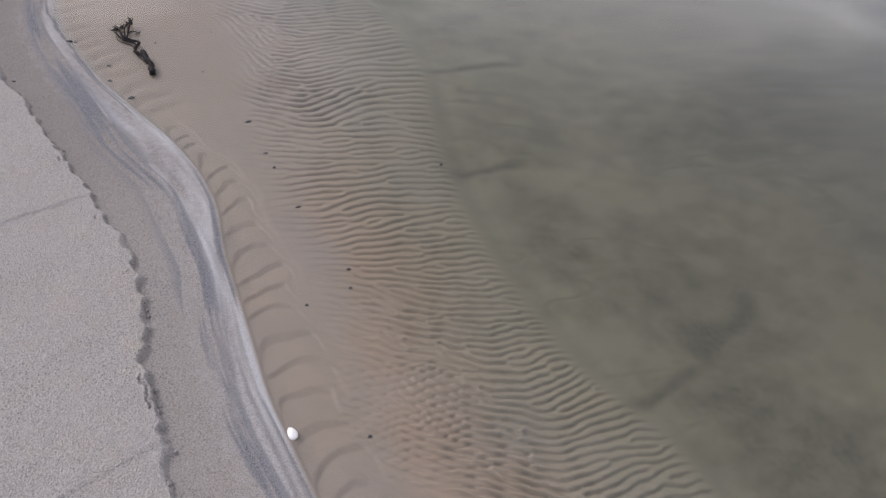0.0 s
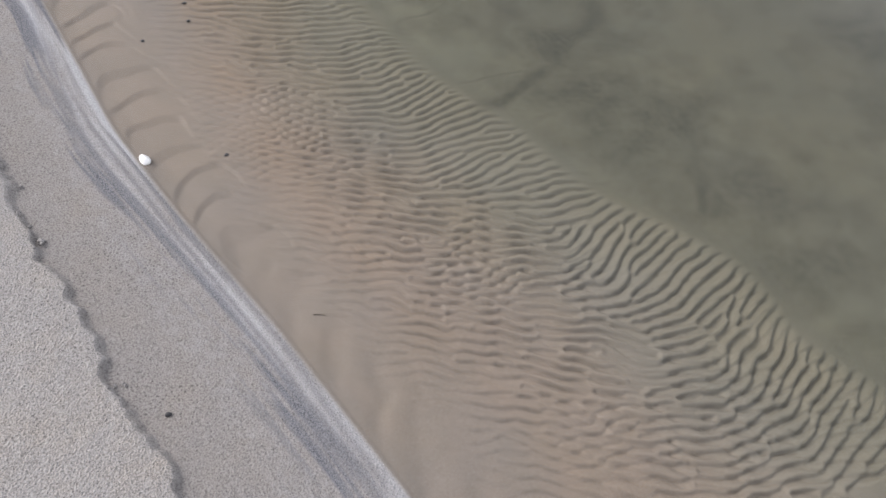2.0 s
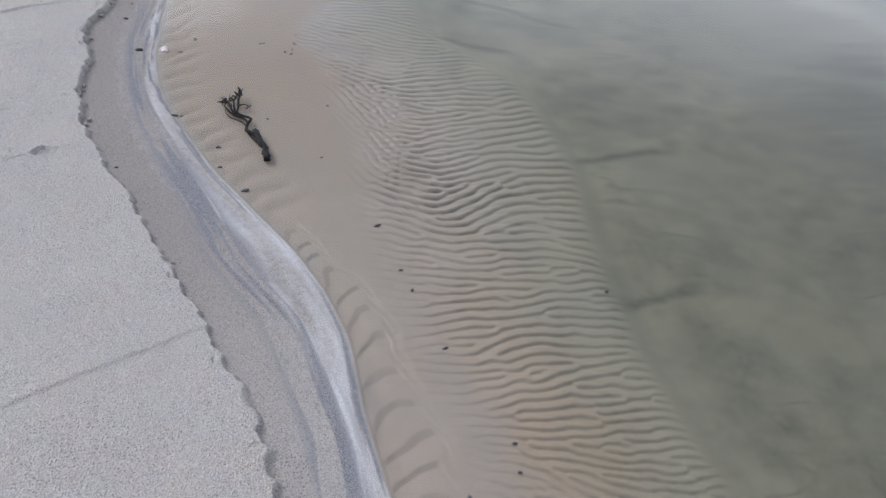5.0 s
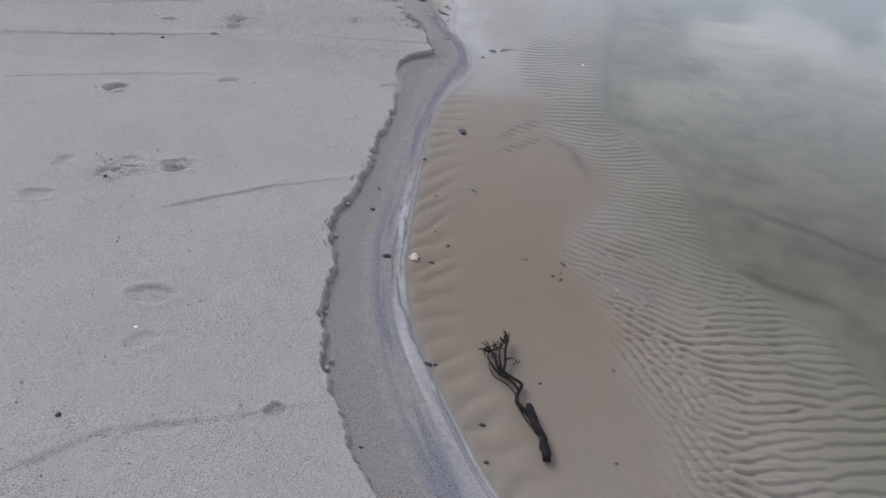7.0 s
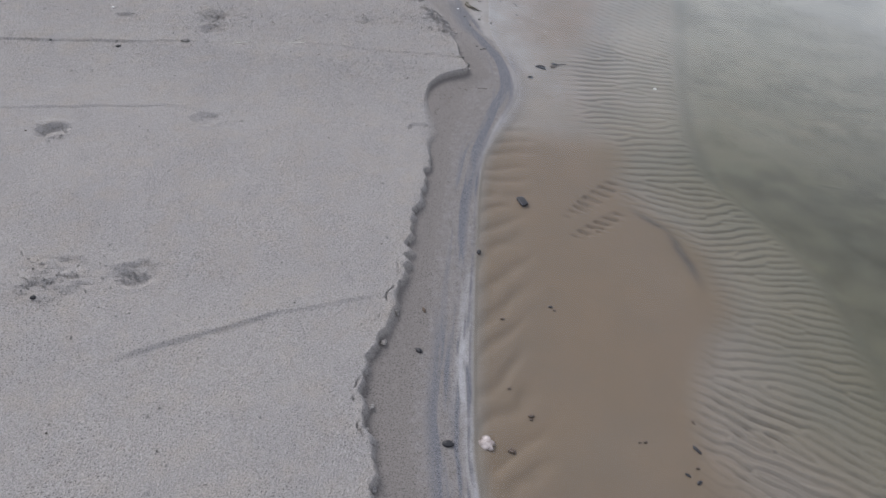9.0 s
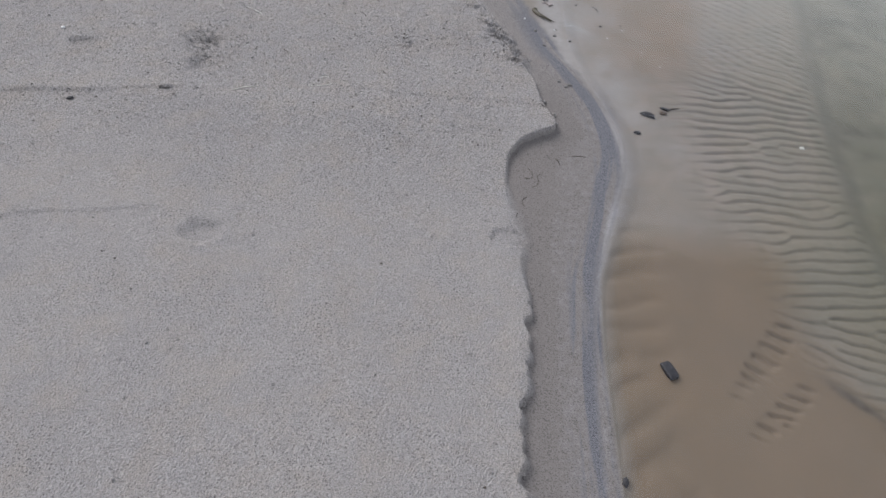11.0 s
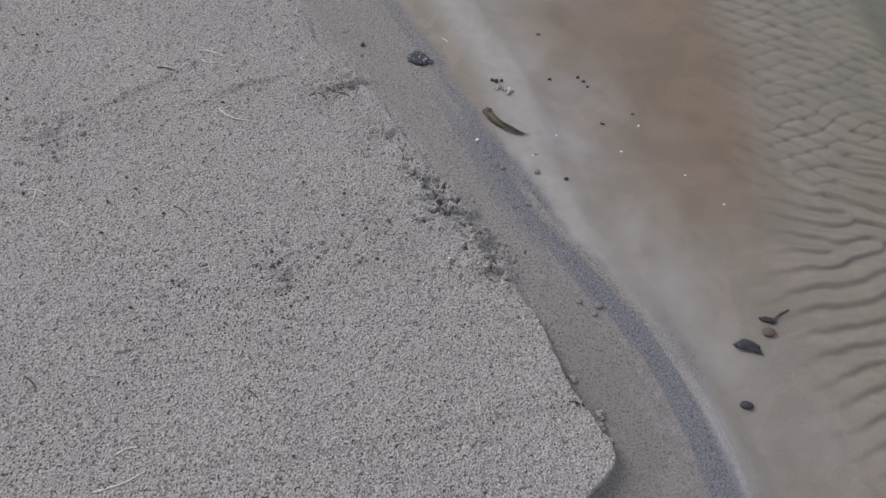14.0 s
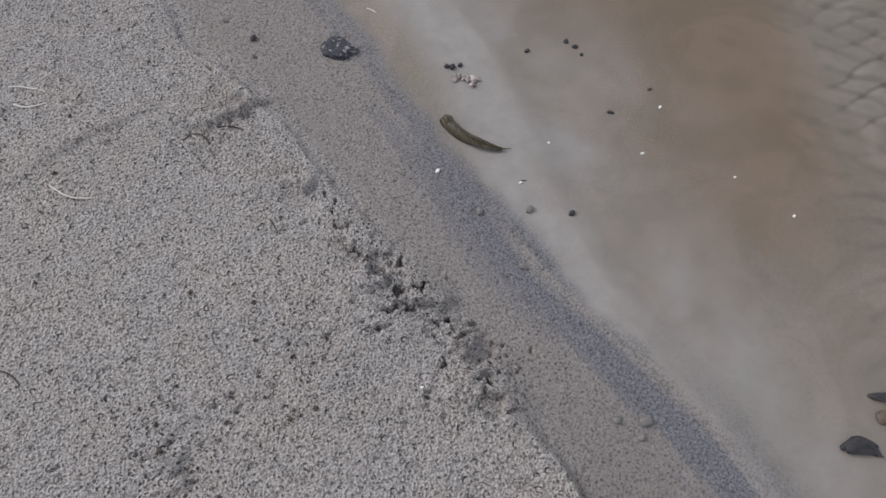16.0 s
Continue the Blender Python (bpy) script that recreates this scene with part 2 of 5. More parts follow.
# ---- the lie of the shore: lines that run along it, as y and x ----
SCARP = ((-3, 1.6), (-0.5, 1.18), (-0.02, 1.09), (0.16, 1.05), (0.35, 1.01), (0.5, 0.975), (0.75, 0.94), (0.94, 0.89), (1.06, 0.89), (1.18, 0.87), (1.37, 0.82), (1.59, 0.73),
         (1.8, 0.63), (2.08, 0.51), (2.26, 0.40), (2.44, 0.33), (2.62, 0.275), (2.77, 0.245), (2.93, 0.245), (3.09, 0.215), (3.26, 0.20), (3.42, 0.25),
         (3.63, 0.25), (3.83, 0.27), (4.17, 0.30), (4.39, 0.28), (4.62, 0.275), (4.74, 0.29), (4.82, 0.335), (4.865, 0.40), (4.89, 0.445), (4.93, 0.445),
         (5.03, 0.412), (5.15, 0.395), (5.25, 0.36), (5.44, 0.295), (5.62, 0.24), (5.84, 0.17), (6.06, 0.06), (7, -0.25), (9, -0.8))
SHORE = ((-3, 2.1), (-0.5, 1.52), (-0.15, 1.43), (0.19, 1.34), (0.51, 1.24), (0.78, 1.166), (0.95, 1.142), (1.3, 1.09), (1.5, 1.08), (1.68, 1.03), (1.86, 0.95), (2.03, 0.85),
         (2.25, 0.725), (2.46, 0.63), (2.65, 0.55), (2.83, 0.50), (3.03, 0.47), (3.4, 0.47), (3.8, 0.48), (4.1, 0.49), (4.32, 0.515), (4.6, 0.61),
         (4.75, 0.655), (4.92, 0.67), (5.11, 0.625), (5.3, 0.57), (5.5, 0.55), (5.8, 0.56), (6.1, 0.50), (7, 0.3), (9, -0.2))
BAND = ((-3, 1.97), (-0.08, 1.34), (0.18, 1.26), (0.51, 1.16), (0.72, 1.085), (0.95, 1.045), (1.23, 1.02), (1.58, 0.93), (1.82, 0.79), (2.09, 0.69), (2.3, 0.60), (2.57, 0.49),
        (2.75, 0.44), (2.89, 0.415), (3.14, 0.388), (3.5, 0.405), (3.8, 0.42), (4.0, 0.432), (4.3, 0.465), (4.59, 0.55), (4.72, 0.59), (4.84, 0.61), (5.0, 0.60), (5.17, 0.565),
        (5.28, 0.53), (5.4, 0.475), (5.6, 0.42), (5.85, 0.36), (6.2, 0.26), (9, -0.5))
RIPPLE_IN = ((-3, 2.4), (-0.4, 1.72), (0, 1.58), (0.3, 1.47), (0.6, 1.39), (0.9, 1.36), (1.18, 1.39), (1.46, 1.30), (1.67, 1.25), (1.95, 1.19), (2.5, 1.17), (2.85, 1.09),
             (3.1, 1.03), (3.23, 1.02), (3.4, 1.10), (3.6, 1.19), (3.83, 1.19), (3.97, 1.10), (4.05, 0.99), (4.3, 1.0), (4.45, 1.0), (4.55, 0.93),
             (4.7, 0.88), (5.12, 0.89), (5.4, 1.0), (5.7, 1.08), (6.1, 1.13), (9, 1.6))
DROP = ((-3, 3.2), (-0.39, 2.36), (-0.2, 2.28), (-0.05, 2.28), (0.09, 2.22), (0.27, 2.07), (0.5, 2.01), (0.68, 1.91), (0.93, 1.83), (1.31, 1.79), (1.6, 1.78), (1.88, 1.81),
        (2.16, 1.86), (2.41, 1.85), (2.79, 1.79), (3.03, 1.64), (3.2, 1.52), (3.46, 1.53), (3.73, 1.53), (3.92, 1.48), (4.12, 1.39), (4.28, 1.30),
        (4.64, 1.30), (5.15, 1.38), (5.84, 1.54), (9, 2.2))
STEP = ((-3, 0.014), (0.5, 0.014), (1.2, 0.014), (2.0, 0.015), (2.7, 0.022), (3.8, 0.021), (4.3, 0.016), (4.5, 0.009), (4.7, 0.016), (4.86, 0.027), (5.0, 0.02), (5.3, 0.014), (5.7, 0.011), (6.2, 0.007), (9, 0.005))


ROUNDED = {}


def along(line, y):
    """The line's x at the given y, rounded at its corners."""
    if line not in ROUNDED:
        ys, xs = np.array(line).T
        fine = np.arange(ys[0], ys[-1], 0.01)
        half = 3 if line is SCARP else 9
        kernel = np.hanning(2 * half + 1)
        ROUNDED[line] = fine, np.convolve(np.pad(np.interp(fine, ys, xs), half, mode="edge"), kernel / kernel.sum(), mode="valid")
    return np.interp(y, *ROUNDED[line])


rng = np.random.default_rng(7)
LATTICE = rng.random((256, 256))


def lattice_noise(x, y):
    """Smooth noise of one octave, 0 to 1."""
    xi, yi = np.floor(x).astype(int), np.floor(y).astype(int)
    u, v = x - xi, y - yi
    u, v = u * u * (3 - 2 * u), v * v * (3 - 2 * v)
    a, b = LATTICE[yi % 256, xi % 256], LATTICE[yi % 256, (xi + 1) % 256]
    c, d = LATTICE[(yi + 1) % 256, xi % 256], LATTICE[(yi + 1) % 256, (xi + 1) % 256]
    return (a * (1 - u) + b * u) * (1 - v) + (c * (1 - u) + d * u) * v


def fbm(x, y, size, octaves=4):
    """Noise of several octaves about 0, the largest of the given size in metres."""
    total, gain = 0, 0.5
    for n in range(octaves):
        f = 2**n / size
        total = total + gain * (lattice_noise(x * f + 17.3 * n, y * f + 5.1 * n) - 0.5)
        gain *= 0.5
    return total


def smooth(a, b, v):
    t = np.clip((v - a) / (b - a), 0, 1)
    return t * t * (3 - 2 * t)


# ---- sand ripples: grown from noise by oriented filters, so that crests wander, join and end ----
class Plot:
    """A square grid over a stretch of the bed, on which fields are grown."""

    def __init__(self, x0, y0, nx, ny, cell):
        self.x0, self.y0, self.nx, self.ny, self.cell = x0, y0, nx, ny, cell
        self.x, self.y = np.meshgrid(x0 + cell * np.arange(nx), y0 + cell * np.arange(ny))

    def spread(self, points, power=4.0):
        """A field from a few known values (x, y, value), each ruling its surroundings."""
        weight, total = 0, 0
        for x, y, v in points:
            w = ((self.x - x) ** 2 + (self.y - y) ** 2 + 0.002) ** (-power / 2)
            weight, total = weight + w, total + w * v
        return total / weight

    def ripples(self, wave, sizes, lean, order, rounds=9, turns=10, seed=3):
        """Ripples of the wavelengths in the field wave (sizes: those of the filters); lean: the crests' angle from +x in degrees;
        order: 1 for long crests, 0 for a maze. Returned as height and its quarter-wave partner along y, on a grid twice as fine."""
        nx, ny, cell = self.nx, self.ny, self.cell
        fy, fx = np.meshgrid(np.fft.fftfreq(ny, cell), np.fft.rfftfreq(nx, cell), indexing="ij")
        rad, ang = np.hypot(fx, fy) + 1e-9, np.arctan2(fy, fx)
        filters, shares = [], []
        for size in sizes:
            ring = np.exp(-((rad * size - 1) ** 2) / (2 * 0.26**2))
            near = np.exp(-(np.log(wave / size) ** 2) / (2 * 0.17**2)) if len(sizes) > 1 else 1.0
            for n in range(turns):
                across = math.pi * n / turns
                field = (np.radians(lean + 90) - across + math.pi / 2) % math.pi - math.pi / 2
                share = near * (np.exp(-(field**2) / (2 * 0.40**2)) * order + 0.24 * (1 - order))
                if share.max() < 0.06:
                    continue
                off = (ang - across + math.pi / 2) % math.pi - math.pi / 2
                filters.append((ring * np.exp(-(off**2) / (2 * 0.32**2))).astype(np.float32))
                shares.append(share.astype(np.float32))
        u = np.random.default_rng(seed).normal(size=(ny, nx))
        blur = np.exp(-2 * (math.pi * rad * 0.07) ** 2)
        for n in range(rounds):
            f = np.fft.rfft2(u)
            u = sum(w * np.fft.irfft2(f * k, s=(ny, nx)) for w, k in zip(shares, filters))
            u = u / np.sqrt(np.maximum(np.fft.irfft2(np.fft.rfft2(u * u) * blur, s=(ny, nx)), 1e-12)) * 1.1
            u = np.tanh(1.35 * u) + (0.25 * np.random.default_rng(seed + n).normal(size=(ny, nx)) if n < rounds - 3 else 0)
        f, big = np.fft.rfft2(u) * np.exp(-((rad * sizes[0] / 2.2) ** 4)), np.zeros((2 * ny, nx + 1), complex)
        big[: ny // 2, : nx // 2 + 1], big[-(ny // 2) :, : nx // 2 + 1] = f[: ny // 2], f[-(ny // 2) :]
        turn = np.zeros((2 * ny, 1))
        turn[1:ny], turn[ny + 1 :] = 1, -1
        return 4 * np.fft.irfft2(big, s=(2 * ny, 2 * nx)), 4 * np.fft.irfft2(big * -1j * turn, s=(2 * ny, 2 * nx))

    def sampled(self, field, x, y):
        fx, fy = np.clip((x - self.x0) / self.cell * 2, 0, 2 * self.nx - 1.001), np.clip((y - self.y0) / self.cell * 2, 0, 2 * self.ny - 1.001)
        i, j = fx.astype(int), fy.astype(int)
        u, v = fx - i, fy - j
        return (field[j, i] * (1 - u) + field[j, i + 1] * u) * (1 - v) + (field[j + 1, i] * (1 - u) + field[j + 1, i + 1] * u) * v


BED = Plot(0.75, -1.2, 450, 2025, 0.004)
LEAN = BED.spread(((1.48, 1.4, 4), (1.67, 1.64, -7), (1.66, 1.2, -6), (1.51, 0.99, -36), (1.65, 0.94, -7), (1.6, 0.83, -28), (1.78, 0.79, 2), (1.54, 0.75, -52), (1.67, 0.57, -38),
                   (1.88, 0.5, 4), (1.8, 0.19, -39), (2.03, 0.08, 22), (1.91, -0.02, -32), (2.0, -0.27, -12), (2.23, -0.2, 30), (1.86, 0.62, 11), (1.84, -0.25, -37), (1.2, 2.3, -62),
                   (1.25, 2.65, -62), (1.5, 2.35, 8), (1.74, 2.27, 0), (1.53, 2.0, 28), (1.75, 1.87, -20), (1.28, 1.95, -26), (1.31, 3.48, -10), (1.46, 2.75, 10), (1.1, 4.02, -20),
                   (1.35, 3.97, 16), (1.3, 3.13, -34), (0.86, 4.06, -29), (1.1, 4.4, 10), (0.98, 5.0, 4), (1.08, 5.7, -44)))
WAVE = BED.spread(((1.65, 1.55, 0.031), (1.41, 1.66, 0.030), (1.71, 0.89, 0.022), (1.8, 0.72, 0.021), (1.6, 0.85, 0.022), (2.04, 0.07, 0.024), (1.95, 0.35, 0.022), (2.16, -0.14, 0.025), (1.87, -0.08, 0.022), (1.55, 0.6, 0.021), (1.6, 0.2, 0.022), (1.9, -0.4, 0.023), (1.48, 2.32, 0.034),
                   (1.32, 3.3, 0.032), (1.69, 1.96, 0.040), (1.7, 2.34, 0.044), (1.11, 4.6, 0.040), (1.31, 3.4, 0.030), (0.95, 5, 0.042), (1.2, 2.4, 0.028), (1.1, 5.8, 0.048)))
ORDER = BED.spread(((1.7, 1.3, 1), (1.5, 1.3, 1), (1.45, 0.8, 0.55), (1.55, 0.5, 0.35), (1.6, 0.2, 0.3), (1.75, -0.1, 0.2), (1.85, 0.1, 0.3), (1.9, -0.3, 0.25), (1.7, 0.4, 0.3), (2.1, 0.1, 1), (1.9, 0.5, 1), (1.75, 0.7, 0.9),
                    (1.25, 2.3, 0.55), (1.32, 2.1, 0.6), (1.28, 2.75, 0.45), (1.7, 2.3, 1), (1.5, 1.9, 0.85), (1.45, 3.5, 1), (1.08, 3.1, 0.5), (1.0, 4.1, 0.9), (1.15, 4.8, 1), (1.2, 5.8, 0.4)))
LOOSE = np.clip(1.15 - ORDER + 0.5 * fbm(BED.x, BED.y + 9, 0.2, 2), 0, 1)          # where crests are short and crossed


def doubled(field):
    return np.kron(field, np.ones((2, 2)))


def ripple_train(lean, order, seed):
    """Backs that rise slowly towards the south and end in a steep little face: height below the crest, and the trough at its foot."""
    even, shifted = BED.ripples(WAVE, (0.020, 0.026, 0.034, 0.045), lean, order, seed=seed)
    phase, full = (-np.arctan2(shifted, even) / (2 * math.pi)) % 1.0, np.clip(np.hypot(even, shifted), 0, 1)
    rise = phase / 0.78
    bulge = doubled(1.3 - 0.75 * smooth(0.9, 2.2, BED.y))          # narrower troughs towards the north
    back = np.where(rise < 1, 0.25 * rise + 0.75 * np.sin(np.minimum(rise, 1) * math.pi / 2) ** bulge, 0.5 + 0.5 * np.cos((phase - 0.78) / 0.22 * math.pi))
    return (back - 1.0) * full, np.exp(-((((phase + 0.5) % 1.0 - 0.5 + 0.03) / 0.09) ** 2)) * full


CREST, TROUGH = ripple_train(LEAN, np.clip(ORDER + 0.2, 0, 1), 3)
CROSS, PIT = ripple_train(LEAN - 20 + 75 * smooth(-25, -45, LEAN), np.clip(1.1 - LOOSE, 0.5, 0.9), 5)
SHARE = doubled(LOOSE)
FINE = (CREST * (1 + 0.3 * SHARE) + 1.7 * SHARE * np.minimum(CROSS + 0.42, 0)) * doubled(WAVE)
TROUGH = np.clip(TROUGH * (1 - 0.5 * SHARE) + 1.2 * SHARE * np.sqrt(TROUGH * PIT), 0, 1)
SHALLOWS = Plot(0.0, -1.2, 200, 810, 0.01)
TILT = SHALLOWS.spread(((1.25, 0.2, 62), (1.45, 0.0, 60), (1.3, 0.6, 30), (1.25, 0.95, 6), (1.2, 1.3, 12), (1.05, 1.8, 25), (0.8, 2.3, 30), (0.62, 2.9, 36), (0.58, 3.5, 40), (0.6, 4.1, 16), (0.8, 5.0, 10)))
BROAD = SHALLOWS.ripples(0 * TILT, (0.088,), TILT, np.full_like(TILT, 0.8), rounds=7, seed=11)[0]


# marks in the dry sand: x, y, length, width, turn in degrees, depth
PRINTS = ((-0.44, 3.505, 0.070, 0.05, 20, 0.010), (-0.245, 2.75, 0.075, 0.045, 0, 0.010), (-0.20, 2.56, 0.05, 0.035, 30, 0.004), (-0.485, 4.33, 0.05, 0.046, 0, 0.009),
          (-0.95, 4.17, 0.06, 0.045, 30, 0.012), (-0.62, 3.52, 0.05, 0.035, 10, 0.006), (-0.84, 3.24, 0.06, 0.04, 0, 0.008), (0.22, 2.35, 0.03, 0.024, 0, 0.008),
          (-0.69, 5.20, 0.06, 0.045, 0, 0.010), (-1.05, 5.12, 0.05, 0.04, 0, 0.010), (-0.86, 3.48, 0.05, 0.03, 80, 0.008), (-0.66, 5.06, 0.07, 0.045, 70, 0.012),
          (-0.05, 2.27, 0.06, 0.02, 10, 0.004), (-0.71, 5.22, 0.06, 0.05, 20, 0.008), (0.28, 4.40, 0.05, 0.035, 0, 0.006))
# small holes in the crumbling edge: x, y, radius
PITS = ((-0.06, 5.33, 0.008), (-0.01, 5.29, 0.008), (0.18, 5.41, 0.006), (0.10, 5.37, 0.006), (-0.02, 5.31, 0.006), (0.23, 5.42, 0.006), (-0.05, 5.335, 0.006), (0.415, 4.99, 0.007), (0.38, 4.94, 0.006),
        (-0.24, 5.11, 0.007), (0.05, 5.36, 0.007), (0.13, 5.40, 0.005), (-0.12, 5.30, 0.006), (0.02, 5.33, 0.005), (-0.3, 5.42, 0.005), (-0.16, 5.36, 0.005))
pit_rng = random.Random(14)
PITS += tuple((x, 5.30 + 0.42 * (x + 0.1) + pit_rng.gauss(0, 0.03), pit_rng.uniform(0.0035, 0.006)) for x in (pit_rng.uniform(-0.35, 0.24) for _ in range(26)))
PITS += tuple((0.32 + pit_rng.gauss(0, 0.028) - 0.45 * (y - 5.42), y, pit_rng.uniform(0.0032, 0.0055)) for y in (pit_rng.uniform(5.22, 5.62) for _ in range(20)))
PITS += tuple((pit_rng.uniform(-0.05, 0.22), pit_rng.uniform(5.66, 6.0), pit_rng.uniform(0.0032, 0.0055)) for _ in range(10))
# gaping slits between its slabs: x, y, half length, half width, turn
SLITS = ((0.247, 5.517, 0.014, 0.006, -40), (0.282, 5.487, 0.008, 0.006, 0), (0.299, 5.482, 0.011, 0.0055, 55), (0.285, 5.44, 0.011, 0.007, 80), (0.268, 5.424, 0.012, 0.0055, 10),
         (0.291, 5.416, 0.014, 0.007, -50), (0.249, 5.403, 0.008, 0.007, 0), (0.325, 5.388, 0.015, 0.0055, -45), (0.344, 5.358, 0.014, 0.007, 0), (0.362, 5.372, 0.009, 0.005, -20), (0.304, 5.328, 0.008, 0.005, 30),
         (0.272, 5.298, 0.016, 0.004, 50), (0.243, 5.561, 0.012, 0.004, -40), (0.35, 5.29, 0.012, 0.005, -60), (0.312, 5.44, 0.014, 0.005, -35))
# where the edge has crumbled into lumps and crevices: x, y, radius, how much
CRUMBLED = ((0.27, 5.48, 0.03, 0.95), (0.30, 5.43, 0.035, 0.95), (0.33, 5.38, 0.035, 0.95), (0.345, 5.32, 0.035, 0.95), (0.36, 5.26, 0.03, 0.95), (0.25, 5.54, 0.03, 0.75), (0.20, 5.64, 0.03, 0.95), (0.16, 5.8, 0.045, 0.75), (0.10, 5.77, 0.04, 0.5),
            (-0.03, 5.31, 0.05, 0.45), (0.16, 5.40, 0.03, 0.75), (-0.67, 5.1, 0.08, 0.4), (-0.42, 5.72, 0.07, 0.4), (-0.64, 3.45, 0.08, 0.75), (-0.44, 3.51, 0.045, 0.95), (-0.95, 4.17, 0.05, 0.75), (-0.69, 5.21, 0.06, 0.4))
# low swash ridges on the upper beach: x, y, x, y, height
RIDGES = ((-0.36, 3.23, -0.07, 3.39, 0.007), (-0.07, 3.39, 0.22, 3.50, 0.004), (-0.36, 2.11, -0.17, 2.24, 0.006), (-0.17, 2.24, 0.30, 2.38, 0.004), (-1.9, 4.75, -1.0, 4.85, 0.007), (-1.0, 4.85, -0.72, 4.91, 0.005),
          (-1.5, 4.22, -0.62, 4.41, 0.004), (-0.2, 5.0, 0.42, 5.0, 0.0035), (-2.2, 5.2, -1.0, 5.5, 0.006), (-0.35, 5.78, -0.2, 5.86, 0.006), (-0.14, 5.775, -0.01, 5.83, 0.007), (-0.1, 1.2, 0.7, 1.55, 0.004), (0.2, 0.35, 0.95, 0.7, 0.003))
# dark drifts of silt on the deeper bed, and in the last two rows the painted shade of the pool's ledge: x, y, x, y,
# width
STREAKS = ((1.97, 0.60, 2.25, 0.72, 0.03), (2.2, 0.70, 2.55, 0.95, 0.075), (1.80, 1.55, 2.1, 1.62, 0.03), (1.9, 2.2, 2.3, 2.3, 0.03), (2.3, 0.1, 2.45, 0.25, 0.03), (1.6, 3.2, 1.9, 3.0, 0.03),
           (1.75, 3.6, 2.3, 3.35, 0.03), (1.7, 4.0, 1.95, 3.85, 0.025), (1.01, 4.055, 1.13, 3.955, 0.013), (1.13, 3.955, 1.165, 3.72, 0.016))
# trampled, crumbly places: x, y, radius
CHURNED = ((-0.68, 5.15, 0.16), (-0.42, 5.7, 0.16), (0.30, 5.40, 0.05), (-0.64, 3.45, 0.13), (-0.44, 3.51, 0.06), (-0.7, 5.25, 0.12), (0.33, 5.3, 0.05),
           (0.1, 5.76, 0.05), (-0.95, 4.17, 0.05))


def shape(x, y):
    """Height and kinds of surface of the ground at x, y (arrays): a dict of arrays."""
    ymid, yhalf = (y.max() + y.min()) / 2, (y.max() - y.min()) / 2
    edge, shore, band, rip, drop = (along(k, y) for k in (SCARP, SHORE, BAND, RIPPLE_IN, DROP))
    step = np.interp(y, *np.array(STEP).T)
    rag = 0.030 * fbm(y, y * 0 + 3.3, 0.025, 3) + 0.034 * (0.16 - np.abs(fbm(y, y * 0 + 6.6, 0.07, 3)))  + 0.05 * fbm(y, y * 0 + 9.1, 0.19, 2)
    rag = rag * smooth(4.62, 4.45, y) + 0.3 * rag * smooth(4.8, 4.9, y)
    soft = 0.005 + 0.05 * np.clip(fbm(x, y, 0.05, 2) + 0.12, 0, 1) * smooth(4.4, 4.0, y) + 0.05 * np.exp(-(((y - 4.45) / 0.16) ** 2)) + 0.045 * smooth(5.1, 5.35, y) * (1 - 0.75 * smooth(5.45, 5.6, y))
    rag = rag + 0.06 * smooth(5.1, 5.3, y) * fbm(x, y, 0.09, 3)
    s = x - edge - rag
    top = smooth(soft, -0.001, s)                       # 1 on the upper beach
    f = np.clip((x - edge) / np.maximum(shore - edge, 0.05), 0, 1)
    foot = 0.0185 * (1 - f) ** 1.2 + (0.002 - 0.0018 * smooth(5.0, 5.2, y)) * smooth(0.0, -0.012, x - shore)
    inland = np.clip(-s, 0, 3)
    z = np.where(x < shore, foot, 0) + step * top + 0.010 * np.minimum(inland, 1.5)
    # bed
    d = x - shore
    bed = -0.003 * smooth(0, 0.012 + 0.1 * smooth(4.2, 4.8, y), d) - 0.005 * smooth(0, 0.05, d) - 0.006 * smooth(0.05, 0.4, d)
    deep = x - drop
    bed = bed - 0.035 * smooth(-0.03, 0.10, deep) - 0.07 * smooth(0.10, 0.9, deep) - 0.12 * smooth(0.8, 5, deep)
    z = z + np.where(d > 0, bed, 0)
    # ripples
    keen = smooth(3.1, 3.3, y) * smooth(4.3, 4.1, y)               # the field ends abruptly at the pool's far side
    infield = smooth(-0.16 + 0.06 * smooth(1.6, 2.0, y) + 0.06 * keen, 0.05 - 0.02 * keen, x - rip - 0.01 * smooth(1.6, 1.2, y) + 0.07 * fbm(x, y, 0.2, 2) * (1 - 0.6 * keen)) * smooth(0.035, -0.025, deep + 0.05 * fbm(x, y, 0.10, 2))
    # two chains of short ripples across the pool
    chain = np.zeros_like(x)
    for cx, cy, turn, half, width in ((0.885, 3.955, 40, 0.14, 0.034), (0.895, 4.115, 48, 0.18, 0.034)):
        c, sn = math.cos(radians(turn)), math.sin(radians(turn))
        chain = np.maximum(chain, smooth(1.3, 0.55, 0.8 * fbm(x, y, 0.06, 2) + np.hypot(((x - cx) * c + (y - cy) * sn) / half, (-(x - cx) * sn + (y - cy) * c) / width)))
    infield = np.maximum(infield, chain)
    wx = x + 0.012 * fbm(x, y, 0.045, 2)
    wy = y + 0.020 * fbm(x + 3.1, y + 7.7, 0.07, 3)
